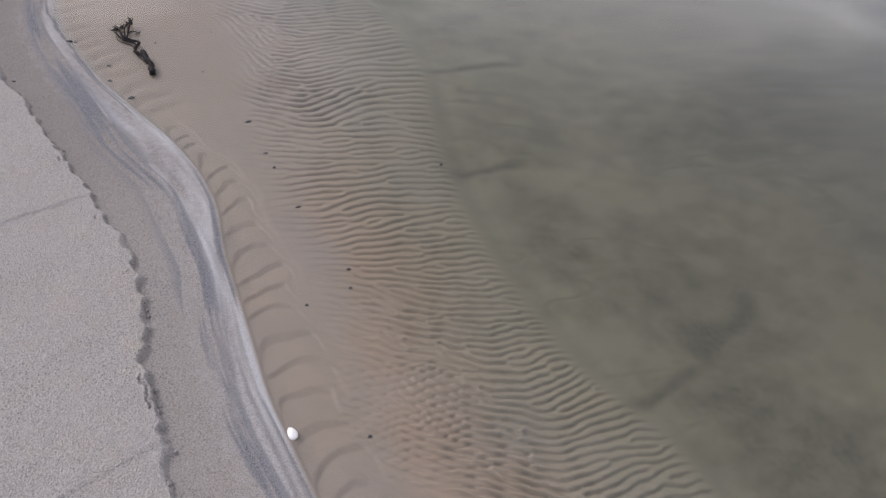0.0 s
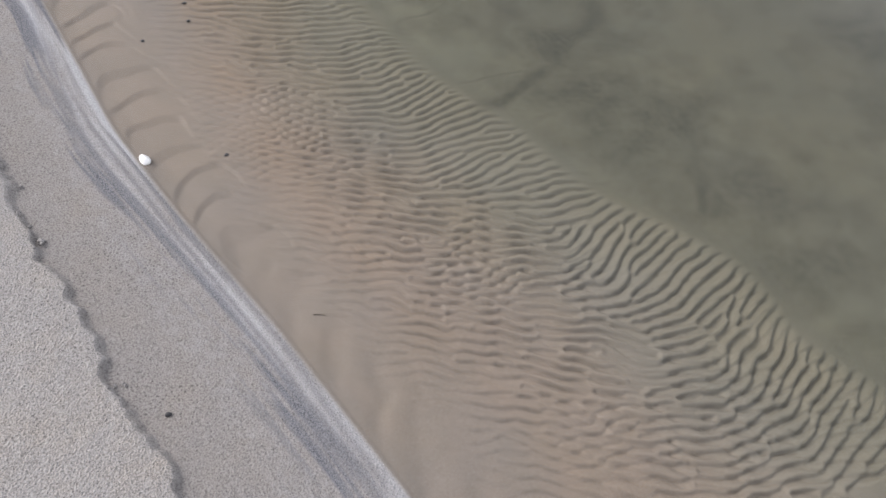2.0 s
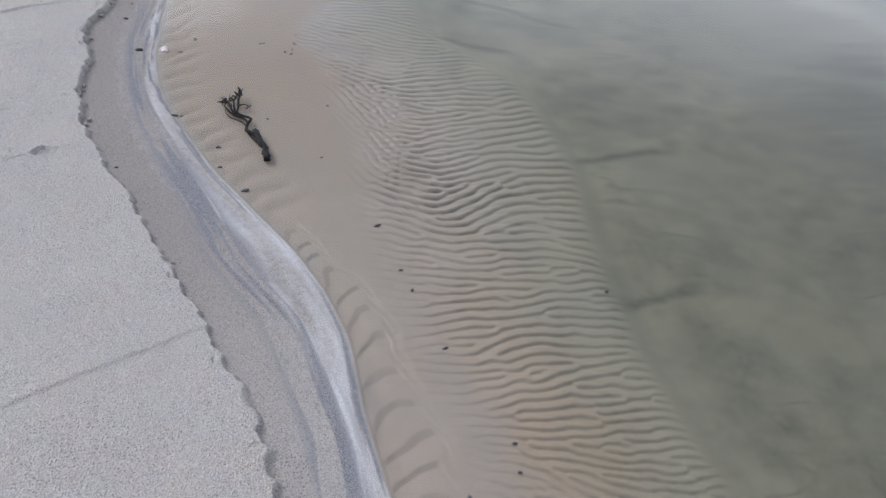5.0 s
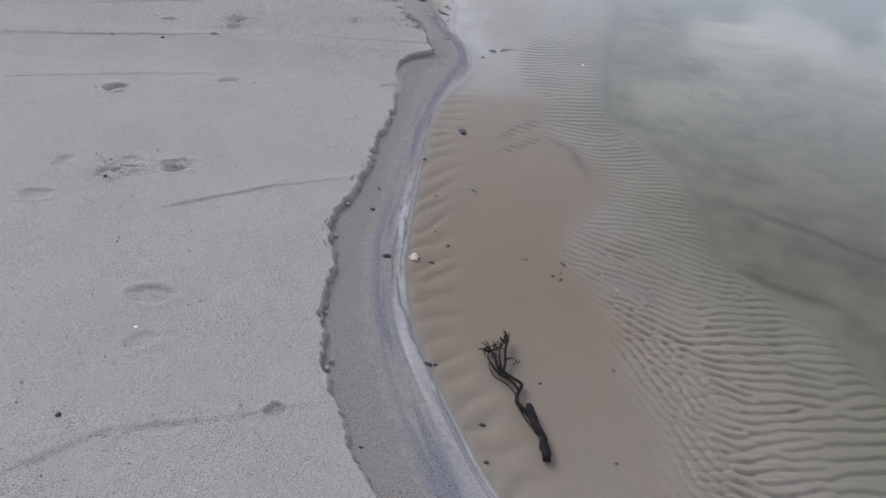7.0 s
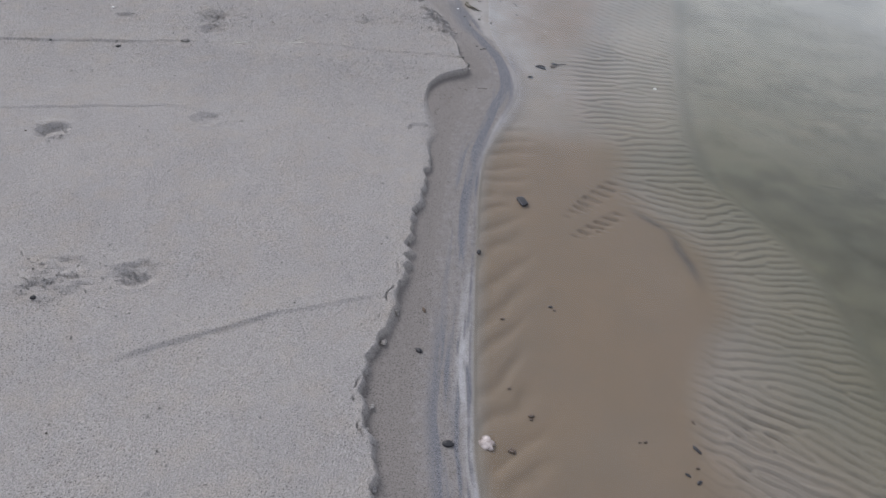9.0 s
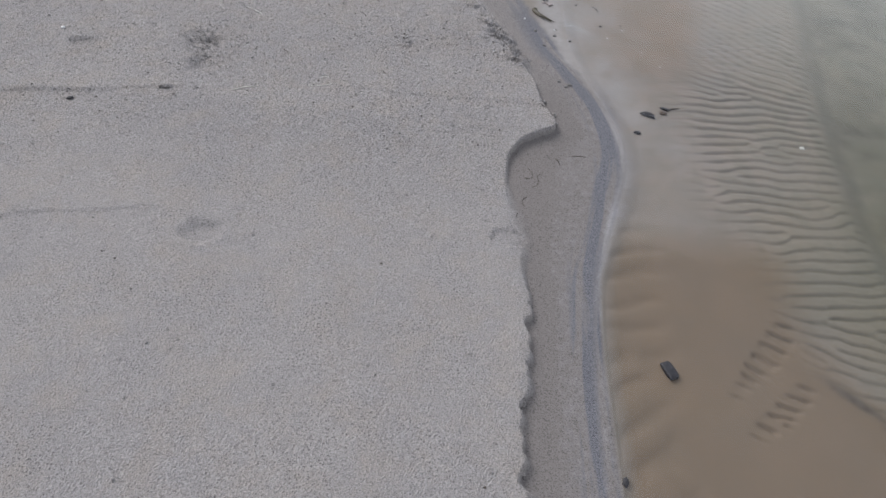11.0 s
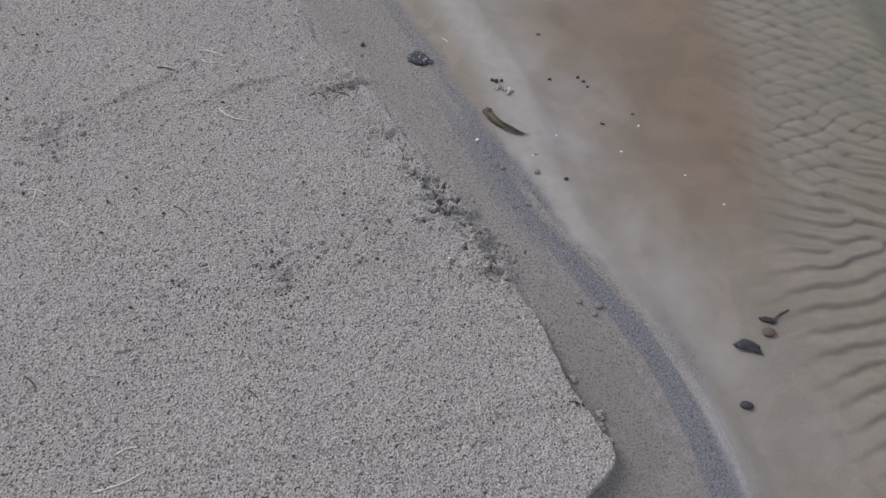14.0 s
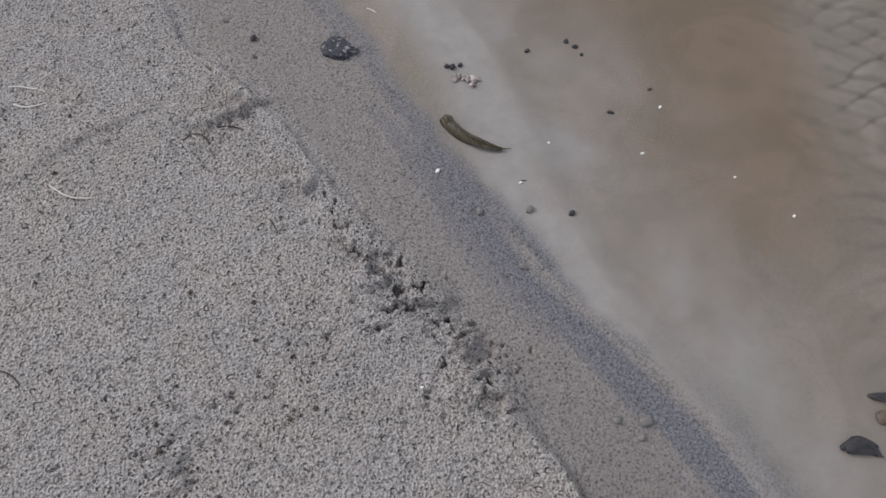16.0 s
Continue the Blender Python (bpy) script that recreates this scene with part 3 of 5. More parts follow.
    swell = infield * np.interp(y, (0.2, 0.9, 1.4, 2.2, 3.2, 3.9, 4.5), (0.37, 0.33, 0.21, 0.175, 0.20, 0.18, 0.15)) * np.maximum(1.35 * chain, 0.3 + 0.7 * smooth(0.0, 0.26 - 0.16 * smooth(0.8, 1.2, y), x - rip)) * (1 + 0.12 * smooth(4.4, 4.7, y) - 0.45 * smooth(5.2, 5.5, y)) * (0.85 + 0.7 * fbm(x, y, 0.3, 2))
    inner = np.exp(-(((x - rip - 0.13) / 0.13) ** 2)) * smooth(1.7, 2.0, y) * smooth(3.4, 3.0, y)
    swell = swell * (1 + 0.8 * inner)
    z = z + swell * BED.sampled(FINE, wx, wy)
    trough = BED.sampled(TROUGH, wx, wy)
    reach = np.interp(y, (-0.5, 0.4, 0.9, 1.5, 2.2, 3.0, 4.4, 4.8), (0.16, 0.15, 0.18, 0.16, 0.20, 0.19, 0.19, 0.0))
    lobes = smooth(0.0, 0.03, d) * smooth(1.05, 0.5, d / np.maximum(reach, 0.02) + 0.6 * fbm(x, y, 0.15, 3)) * smooth(4.65, 4.4, y)
    b = SHALLOWS.sampled(BROAD, x + 0.09 * fbm(x, y, 0.12, 3), y + 0.09 * fbm(x + 5, y + 2, 0.12, 3))
    # scallops beside the southern waterline
    south = smooth(0.1, 0.5, y) * smooth(2.1, 1.9, y)
    q = d / np.interp(y, (0.9, 1.19, 1.47, 1.8, 2.08), (0.18, 0.18, 0.13, 0.10, 0.08)) + 0.5 * fbm(x, y, 0.12, 3)
    g = (y - 0.075 * np.sqrt(np.clip(q / 0.5, 0, 1)) + 0.13 * smooth(0.72, 1.05, q) + 0.22 * fbm(x, y + 3, 0.3, 3)) / 0.088 % 1.0
    scallop = np.where(g < 0.78, (g / 0.78) ** 1.3, (1 - g) / 0.22)
    z = z - 0.0047 * scallop * south * smooth(0.0, 0.03, d) * smooth(1.0, 0.68, q)
    ribbon = south * smooth(0.95, 1.06, q) * smooth(0.02, -0.06, x - rip)
    z = z + 0.002 * ribbon * smooth(0.9, 1.3, y)
    z = z + (0.0043 - 0.0012 * smooth(0.8, 0.3, y)) * (1 - south) * lobes * -(np.clip((1 - b) / 2, 0, 1.2) ** 1.5)
    offshore = smooth(-0.02, 0.15, deep)
    z = z + offshore * 0.03 * fbm(x * 0.6, y * 1.3, 0.35, 4)
    # slabs cracking away behind the scarp's lip
    loose = smooth(0.08, 0.15, fbm(y * 1.0 + 4.4, y * 0 + 2.2, 0.11, 2)) * smooth(4.2, 3.9, y)
    z = z - 0.008 * loose * smooth(-0.02, 0.06, fbm(x, y + 6, 0.05, 2)) * smooth(0.0035, 0.0008, np.abs(s + 0.014 + 0.03 * fbm(x, y, 0.05, 3))) + 0.002 * loose * smooth(-0.02, -0.012, s) * top
    # upper beach relief
    z = z + top * (0.008 * fbm(x, y, 0.5, 3) + 0.003 * fbm(x, y, 0.06, 3))
    rough = np.zeros_like(x)
    for px, py, r in CHURNED:
        if abs(py - ymid) > yhalf + 3 * r:
            continue
        w = (np.abs(x - px) < 2.5 * r) & (np.abs(y - py) < 2.5 * r)
        rough[w] = np.maximum(rough[w], np.exp(-(((x[w] - px) ** 2 + (y[w] - py) ** 2) / r**2)))
    w = rough > 0.01
    z[w] += rough[w] * 0.008 * fbm(x[w], y[w], 0.03, 3) * (x[w] < shore[w])
    for px, py, r, much in CRUMBLED:
        if abs(py - ymid) > yhalf + 3 * r:
            continue
        w = (np.abs(x - px) < 2.5 * r) & (np.abs(y - py) < 2.5 * r)
        lx, ly = x[w], y[w]
        q = np.exp(-(((lx - px) ** 2 + (ly - py) ** 2) / r**2))
        crack = smooth(0.016, 0.0, np.abs(fbm(lx * 1.2 + 2.2, ly, 0.036, 3))) * smooth(0.0, 0.10, fbm(lx + 8, ly + 3, 0.05, 2) + 0.02)
        z[w] += much * q * (0.008 * fbm(lx, ly, 0.034, 3) + 0.0085 * np.tanh(34 * fbm(lx + 5 + ly, 1.6 * (ly - 0.4 * lx), 0.05, 4)) - 0.010 * crack)
    for px, py, r in PITS:
        if abs(py - ymid) > yhalf + 3 * r:
            continue
        w = (np.abs(x - px) < 3 * r) & (np.abs(y - py) < 3 * r)
        lx, ly = x[w], y[w]
        jx, jy = lx - px + 0.030 * fbm(lx, ly, 0.012, 2), (ly - py + 0.030 * fbm(ly, lx, 0.012, 2)) * 1.8
        z[w] -= 0.014 * np.exp(-(((jx**2 + jy**2) / (0.62 * r) ** 2) ** 2))
    for px, py, a, b2, turn in SLITS:
        if abs(py - ymid) > yhalf + 3 * a:
            continue
        w = (np.abs(x - px) < 2.5 * a) & (np.abs(y - py) < 2.5 * a)
        lx, ly = x[w], y[w]
        c, sn = math.cos(radians(turn)), math.sin(radians(turn))
        jx, jy = lx - px + 0.026 * fbm(lx, ly, 0.014, 3), ly - py + 0.026 * fbm(ly, lx, 0.014, 3)
        q, over = np.hypot((jx * c + jy * sn) / (1.05 * a), (-jx * sn + jy * c) / (0.62 * b2)), (-jx * sn + jy * c) / b2
        z[w] += -0.014 * smooth(1.0, 0.45, q) + 0.005 * smooth(0.2, 1.0, over) * smooth(1.0, 1.2, q) * np.exp(-np.maximum(q - 1.2, 0) / 0.9)
    for px, py, a, b2, turn, deepness in PRINTS:
        if abs(py - ymid) > yhalf + 3 * a:
            continue
        w = (np.abs(x - px) < 2.5 * a) & (np.abs(y - py) < 2.5 * a)
        lx, ly = x[w], y[w]
        c, sn = math.cos(radians(turn)), math.sin(radians(turn))
        u1, v1 = ((lx - px) * c + (ly - py) * sn) / a, (-(lx - px) * sn + (ly - py) * c) / b2
        q = np.sqrt(u1**2 + v1**2) + 0.6 * fbm(lx, ly, 0.03, 3)
        z[w] += 0.95 * (-deepness * smooth(1.0, 0.6, q) + 0.3 * deepness * np.exp(-(((q - 1.15) / 0.22) ** 2)) + 0.8 * deepness * fbm(lx, ly, 0.02, 2) * smooth(1.3, 0.9, q))
    land = s < 0.1
    ridge_noise = np.zeros_like(x)
    ridge_noise[land] = 0.03 * fbm(x[land], y[land], 0.15, 3)
    for x1, y1, x2, y2, h in RIDGES:
        if abs((y1 + y2) / 2 - ymid) > yhalf + abs(x2 - x1) + abs(y2 - y1) + 0.6:
            continue
        l = math.hypot(x2 - x1, y2 - y1)
        tx, ty = (x2 - x1) / l, (y2 - y1) / l
        t1 = (x - x1) * tx + (y - y1) * ty
        n1 = -(x - x1) * ty + (y - y1) * tx + ridge_noise
        ends = smooth(-0.12, 0.08, t1) * smooth(l + 0.12, l - 0.08, t1)
        z = z + top * h * ends * np.where(n1 > 0, np.exp(-np.maximum(n1, 0) / 0.10), smooth(-0.012, 0, n1))
    # slope below the scarp: faint runnels
    slope = (1 - top) * smooth(0.02, -0.02, d)
    z = z + slope * smooth(0.0, -0.05, d) * 0.0015 * fbm(x * 3, y, 0.06, 3)
    # kinds of surface
    fine_streak = 0.5 + 1.6 * fbm((x - band) * 26, y + 3.3, 0.30, 4)
    streak = 0.5 + fbm((x - band) * 11 + 0.5 * y, y, 0.42, 4) * 2.0
    thin = 0.5 + fbm((x - shore) * 22, y, 0.45, 3) * 1.8
    wide = np.interp(y, (0, 1, 2, 2.6, 3, 4, 4.6, 5.2, 5.8), (0.050, 0.065, 0.066, 0.038, 0.034, 0.034, 0.046, 0.070, 0.080))
    mineral = (1 - 0.15 * smooth(5.05, 5.3, y) - 0.3 * smooth(5.45, 5.8, y)) * np.exp(-(((x - band) / wide) ** 2)) * smooth(0.40, 0.84, 0.62 * streak + 0.5 * fine_streak - 0.06 + 0.42 * np.exp(-(((y - 2.2) / 0.33) ** 2)) + 0.24 * smooth(2.4, 2.8, y) * smooth(4.6, 4.3, y) + 0.22 * smooth(4.5, 4.8, y))
    wob = 0.020 * fbm(y, y * 0 + 1.7, 0.12, 3) + 0.024 * fbm(y, y * 0 + 4.2, 0.5, 2)
    wob = wob * (1 + 1.6 * smooth(2.2, 2.6, y) * smooth(4.4, 4.0, y))
    near = np.exp(-(((d + 0.014 + wob) / np.interp(y, (1.4, 1.8, 2.3, 2.7), (0.011, 0.0065, 0.0075, 0.0095))) ** 2)) * smooth(0.25, 0.5, thin) * np.interp(y, (0.3, 0.7, 1.5, 1.8, 2.1, 2.4, 4.2, 4.5), (0.5, 1, 0.9, 0.3, 0.5, 1, 1, 0))
    second = np.exp(-(((d + 0.038 + 0.6 * wob) / 0.0075) ** 2)) * smooth(0.25, 0.45, streak) * np.interp(y, (0.8, 1.2, 2.4, 2.7, 4.0, 4.3), (0.6, 0, 0, 1, 1, 0))
    lines = np.maximum(np.maximum(near, second), 0.6 * smooth(0.6, 0.8, thin) * smooth(-0.12, -0.06, d) * smooth(0.0, -0.01, d) * np.interp(y, (4.3, 4.7), (1, 0.5)))
    pale = smooth(0.012, 0.045, x - band) * (1 - 0.9 * np.clip(lines, 0, 1)) * smooth(0.012 + 0.05 * smooth(4.2, 4.7, y), -0.006 - 0.04 * smooth(4.2, 4.7, y), d + 0.05 * smooth(4.2, 4.7, y) * fbm(x, y, 0.08, 3)) * np.clip(0.52 + 1.5 * fbm((x - shore) * 6, y, 0.25, 4), 0, 1) * np.interp(y, (2.0, 2.4, 3.6, 4.0), (1, 0.7, 0.7, 0.9))
    north = smooth(5.0, 5.35, y)
    sx, sy = x + 0.16 * fbm(x, y, 0.13, 3), y + 0.16 * fbm(y + 7, x, 0.13, 3)
    swirl = np.maximum(np.clip(0.40 + 1.3 * fbm(sx, sy, 0.14, 4), 0, 0.8), 0.3 * smooth(0.06, 0.0, np.abs(fbm(sx + 3, sy, 0.16, 3))))
    margin = smooth(5.0, 5.3, y)
    film = smooth(4.3, 5.1, y) * smooth(-0.05, 0.03, d + 0.09 * margin) * np.maximum(0.8 * margin * smooth(0.06, -0.03, d + 0.12 * fbm(x, y, 0.15, 3)), smooth(0.40, 0.02, d + 0.30 * fbm(x, y, 0.22, 4)) * swirl)
    pale = pale * (1 - 0.75 * north)
    mist = smooth(0.35, 0.5, f) * (1 - top) * smooth(0.0, -0.01, d) * 0.12 * (1 - north)
    silt_shade = offshore * np.clip(0.26 + 1.3 * fbm(x * 0.8 + 0.25 * y, y * 1.3 - 0.2 * x, 0.40, 5) + 1.1 * fbm(x, y * 1.2, 0.08, 4), 0, 1)
    # thin dark strokes that paint the shade of ledges on the deeper bed
    ledge_shade = smooth(0.034, 0.0, np.abs(fbm(x * 0.6 + 0.3 * y + 4, y * 1.6, 0.34, 5))) * smooth(0.0, 0.12, fbm(x, y, 0.4, 3))
    silt_shade = np.maximum(silt_shade, offshore * 0.6 * ledge_shade)
    for x1, y1, x2, y2, wide_ in STREAKS:
        if abs((y1 + y2) / 2 - ymid) > yhalf + abs(x2 - x1) + abs(y2 - y1) + 0.3:
            continue
        l = math.hypot(x2 - x1, y2 - y1)
        t1 = ((x - x1) * (x2 - x1) + (y - y1) * (y2 - y1)) / l
        n1 = (-(x - x1) * (y2 - y1) + (y - y1) * (x2 - x1)) / l + min(0.20, 4 * wide_) * fbm(x, y, 0.22, 4)
        silt_shade = np.maximum(silt_shade, 0.95 * smooth(-0.05, 0.08, t1) * smooth(l + 0.08, l - 0.08, t1) * np.exp(-((n1 / wide_) ** 2)))
    under0 = smooth(-0.006, 0.006, d)
    pool = smooth(0.0, 0.05, d) * smooth(0.10, -0.06, x - rip + 0.12 * fbm(x, y, 0.2, 3)) * np.interp(y, (1.8, 2.9, 4.4, 4.55, 5.15, 5.5), (0.15, 0.9, 0.9, 0.15, 0.15, 0.95))
    pool = pool * np.where(y > 5, smooth(0.02, 0.22, d + 0.12 * fbm(x, y, 0.2, 3)), 1)
    warm = np.clip(0.25 + 0.75 * pool + 0.5 * smooth(0.35, 0.05, x - rip) * smooth(1.9, 1.2, y), 0, 1) * (1 - offshore)
    rust = under0 * smooth(-0.05, 0.08, x - rip) * smooth(0.42, 0.12, x - rip + 0.2 * fbm(x, y, 0.3, 3)) * np.interp(y, (0.0, 0.5, 1.5, 2.0, 2.9, 3.2), (0.5, 0.9, 0.75, 0.35, 0.5, 0.0)) * (0.7 + 0.9 * fbm(x, y, 0.12, 3))
    # troughs coloured darker: silt, plus the lee faces' shade put into the colour
    silt_shade = np.maximum(silt_shade, infield * trough * (1 + 0.5 * inner) * np.clip(0.46 + 1.4 * fbm(x, y, 0.12, 3), 0.08, 0.85) * np.interp(y, (1.2, 2.0, 4.2, 4.6), (0.8, 1, 1, 0.7)))
    blend = smooth(4.2, 4.7, y)
    under = np.maximum(margin * smooth(0.012, 0.05, x - band + 0.05 * fbm(x, y, 0.06, 3)), smooth(-0.006 - 0.03 * blend, 0.006 + 0.07 * blend, d + 0.10 * blend * fbm(x, y, 0.12, 3)))
    return {"z": z, "dry": np.where(y > 5.0, np.maximum(top, smooth(5.0, 5.4, y) * (0.28 + 0.72 * smooth(0.05, 0.0, s)) * smooth(0.10, 0.03, d + 0.05 + 0.10 * fbm(x, y, 0.07, 4))), np.maximum(top, 0.42 * smooth(2.0, 1.2, y))), "mineral": np.clip(np.maximum(mineral, 0.9 * lines), 0, 1), "pale": np.clip(np.maximum(pale, mist), 0, 1),
            "wet": under, "film": np.clip(film, 0, 1), "silt_shade": np.clip(silt_shade, 0, 1), "warm": warm, "pool": pool * under, "rust": np.clip(rust, 0, 1), "coarse": np.clip(smooth(4.1, 5.1, y) + 0.4 * fbm(x, y, 0.6, 3), 0, 1), "lumps": np.clip(rough + 0.4 * top * smooth(0.0, 0.3, fbm(x, y, 0.7, 3)), 0, 1)}


def grow(start, step, limit, ratio=1.28):
    got, at = [], start
    while abs(at) < limit:
        step *= ratio
        at += step
        got.append(at)
    return got


def sheet(name, xs, ys, zs, attrs, material):
    """A grid mesh of the points xs, ys, zs (rows by columns), with float attributes."""
    rows, cols = xs.shape
    verts = np.stack([xs, ys, zs], -1).reshape(-1, 3).astype(np.float32)
    i = np.arange(rows * cols).reshape(rows, cols)
    quads = np.stack([i[:-1, :-1], i[:-1, 1:], i[1:, 1:], i[1:, :-1]], -1).reshape(-1, 4)
    me = bpy.data.meshes.new(name)
    me.vertices.add(len(verts))
    me.vertices.foreach_set("co", verts.ravel())
    me.loops.add(quads.size)
    me.loops.foreach_set("vertex_index", quads.ravel().astype(np.int32))
    me.polygons.add(len(quads))
    me.polygons.foreach_set("loop_start", np.arange(0, quads.size, 4, dtype=np.int32))
    me.polygons.foreach_set("use_smooth", np.ones(len(quads), bool))
    me.update(calc_edges=True)
    for key, values in attrs.items():
        me.attributes.new(key, "FLOAT", "POINT").data.foreach_set("value", values.ravel().astype(np.float32))
    me.materials.append(material)
    return new(name, me)


SLOPE = 0.25                                        # columns' span between the scarp's foot and the waterline


def sheared(across, ys):
    """Grid points whose columns run along the scarp, then along the waterline."""
    t, y = np.meshgrid(across, ys)
    near = smooth(9, 3, np.abs(t))
    edge, shore = along(SCARP, np.clip(y, -3, 8.9)) * near, along(SHORE, np.clip(y, -3, 8.9)) * near
    mid = edge + 0.05 + np.clip((t - 0.05) / SLOPE, 0, 1) * (shore - edge - 0.05)
    return np.where(t < 0.05, edge + t, np.where(t < 0.05 + SLOPE, mid, shore + t - 0.05 - SLOPE)), y


across = np.concatenate([grow(-1.7, -0.016, 400)[::-1], np.arange(-1.7, -0.6, 0.016), np.arange(-0.6, -0.38, 0.009), np.arange(-0.38, -0.04, 0.0046), np.arange(-0.04, 0.045, 0.0023), np.arange(0.05, 0.30, 0.0036), np.arange(0.30, 0.42, 0.0032),
                         np.arange(0.42, 1.4, 0.0043), np.arange(1.4, 2.3, 0.016), grow(2.3, 0.016, 400)])
down = np.concatenate([grow(-0.5, -0.012, 400)[::-1], np.arange(-0.5, 1.9, 0.0033), np.arange(1.9, 5.2, 0.0045), np.arange(5.2, 5.6, 0.003), np.arange(5.6, 6.2, 0.0045), np.arange(6.2, 7.6, 0.016), grow(7.6, 0.016, 400)])
gx, gy = sheared(across, down)
blocks = [shape(gx[n : n + 24], gy[n : n + 24]) for n in range(0, len(down), 24)]
kinds = {key: np.concatenate([block[key] for block in blocks]) for key in blocks[0]}
LAND_X, LAND_Z = gx, kinds["z"]


def height(x, y):
    """The sand's height at a place."""
    n = min(max(int(np.searchsorted(down, y)), 1), len(down) - 1)
    below, above = (float(np.interp(x, LAND_X[k], LAND_Z[k])) for k in (n - 1, n))
    return below + (above - below) * (y - down[n - 1]) / (down[n] - down[n - 1])


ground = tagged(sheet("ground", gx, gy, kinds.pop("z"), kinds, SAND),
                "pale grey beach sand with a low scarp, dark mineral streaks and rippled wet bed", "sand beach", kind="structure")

wx = np.concatenate([np.arange(0.24, 2.4, 0.03), grow(2.4, 0.03, 400)])
wy = np.concatenate([grow(-0.6, -0.03, 400)[::-1], np.arange(-0.6, 7.6, 0.03), grow(7.6, 0.03, 400)])
gx, gy = sheared(wx, wy)
off = gx - along(DROP, np.clip(gy, -3, 8.9))
depth = (0.22 - 0.10 * smooth(4.2, 4.9, gy)) * smooth(-0.5, -0.05, off) + 0.18 * smooth(-0.10, 0.15, off) + 0.3 * smooth(0.1, 1.6, off) + 0.2 * smooth(1, 5, off)
water = tagged(sheet("water", gx, gy, gx * 0, {"depth": depth}, WATER), "clear shallow lake water turning murky green-grey over the drop", "water", kind="structure")


# ---- materials of things ----
def speckled(name, low, high, scale, rough, bump=0.4, distance=0.002, spec=0.4):
    m = Nodes(name)
    info = m.n("ShaderNodeObjectInfo").outputs["Random"]
    grain = m.noise(scale, 5, 0.65)
    col = m.ramp(grain, (0.32, low), (0.68, high))
    col = m.mix(m.math("MULTIPLY", info, 0.35), col, m.mix(1.0, col, (0.75, 0.72, 0.70), "MULTIPLY"))
    m.put("Base Color", col).put("Roughness", m.ramp(m.noise(scale * 0.4, 3), (0.3, (rough - 0.12,) * 3), (0.7, (min(1, rough + 0.12),) * 3)))
    m.put("Specular IOR Level", spec)
    m.put("Normal", m.bump(m.noise(scale * 1.7, 4, 0.7), bump, distance))
    return m.mat


def wood_material():
    m = Nodes("soaked_wood")
    stretch = m.n("ShaderNodeMapping")
    m.link(m.place(), stretch.inputs["Vector"])
    stretch.inputs["Scale"].default_value = (3.0, 0.6, 3.0)
    fibre = m.noise(120, 6, 0.7, stretch.outputs["Vector"])
    blotch = m.noise(28, 4)
    col = m.ramp(fibre, (0.3, (0.005, 0.0045, 0.005)), (0.6, (0.014, 0.012, 0.013)), (0.8, (0.04, 0.034, 0.034)))
    col = m.mix(m.ramp(blotch, (0.5, (0, 0, 0)), (0.75, (0.6, 0.6, 0.6))), col, (0.028, 0.023, 0.024))
    m.put("Base Color", col).put("Roughness", m.ramp(blotch, (0.3, (0.6,) * 3), (0.7, (0.9,) * 3))).put("Specular IOR Level", 0.12)
    m.put("Normal", m.bump(fibre, 0.6, 0.003))
    return m.mat


def leaf_material():
    m = Nodes("withered_leaf")
    veins = m.n("ShaderNodeTexWave", Scale=55.0, Distortion=4.0, Detail=3.0)
    m.link(m.place(), veins.inputs["Vector"])
    col = m.ramp(m.noise(85, 5, 0.65), (0.3, (0.020, 0.016, 0.009)), (0.55, (0.052, 0.042, 0.022)), (0.75, (0.11, 0.088, 0.044)))
    col = m.mix(0.12, col, m.ramp(veins.outputs["Fac"], (0.3, (0.03, 0.026, 0.012)), (0.8, (0.11, 0.09, 0.042))))
    m.put("Base Color", col).put("Roughness", 0.5)
    m.put("Normal", m.bump(veins.outputs["Fac"], 0.35, 0.0015))
    return m.mat


def charcoal_material():
    m = Nodes("sandy_charcoal")
    stuck = m.ramp(m.noise(105, 3, 0.6), (0.56, (0, 0, 0)), (0.60, (1, 1, 1)))
    black = m.ramp(m.noise(160, 5, 0.7), (0.3, (0.018, 0.019, 0.026)), (0.7, (0.055, 0.058, 0.075)))
    m.put("Base Color", m.mix(stuck, black, m.ramp(m.noise(330, 3, 0.7), (0.35, (0.2, 0.19, 0.18)), (0.6, (0.42, 0.40, 0.39))))).put("Roughness", 0.75)
    m.put("Normal", m.bump(m.noise(140, 4, 0.7), 0.6, 0.003))
    return m.mat


WOOD, LEAF, CHARCOAL = wood_material(), leaf_material(), charcoal_material()
STONE_DARK = speckled("dark_stone", (0.016, 0.016, 0.020), (0.048, 0.046, 0.050), 160, 0.55)
STONE_BROWN = speckled("brown_stone", (0.07, 0.05, 0.038), (0.16, 0.12, 0.09), 140, 0.6)
STONE_GREY = speckled("grey_stone", (0.13, 0.125, 0.12), (0.25, 0.24, 0.23), 160, 0.65)
SHELL_WHITE = speckled("bleached_shell", (0.80, 0.79, 0.77), (0.88, 0.87, 0.86), 60, 0.4, 0.15, 0.001)
SHELL_PINK = speckled("weathered_shell", (0.16, 0.12, 0.11), (0.55, 0.49, 0.47), 75, 0.45, 0.3, 0.001)
STRAW = speckled("bleached_straw", (0.50, 0.47, 0.42), (0.72, 0.70, 0.66), 200, 0.7, 0.2, 0.001)
BARK = speckled("dark_bark", (0.030, 0.024, 0.020), (0.10, 0.08, 0.062), 180, 0.75, 0.6)


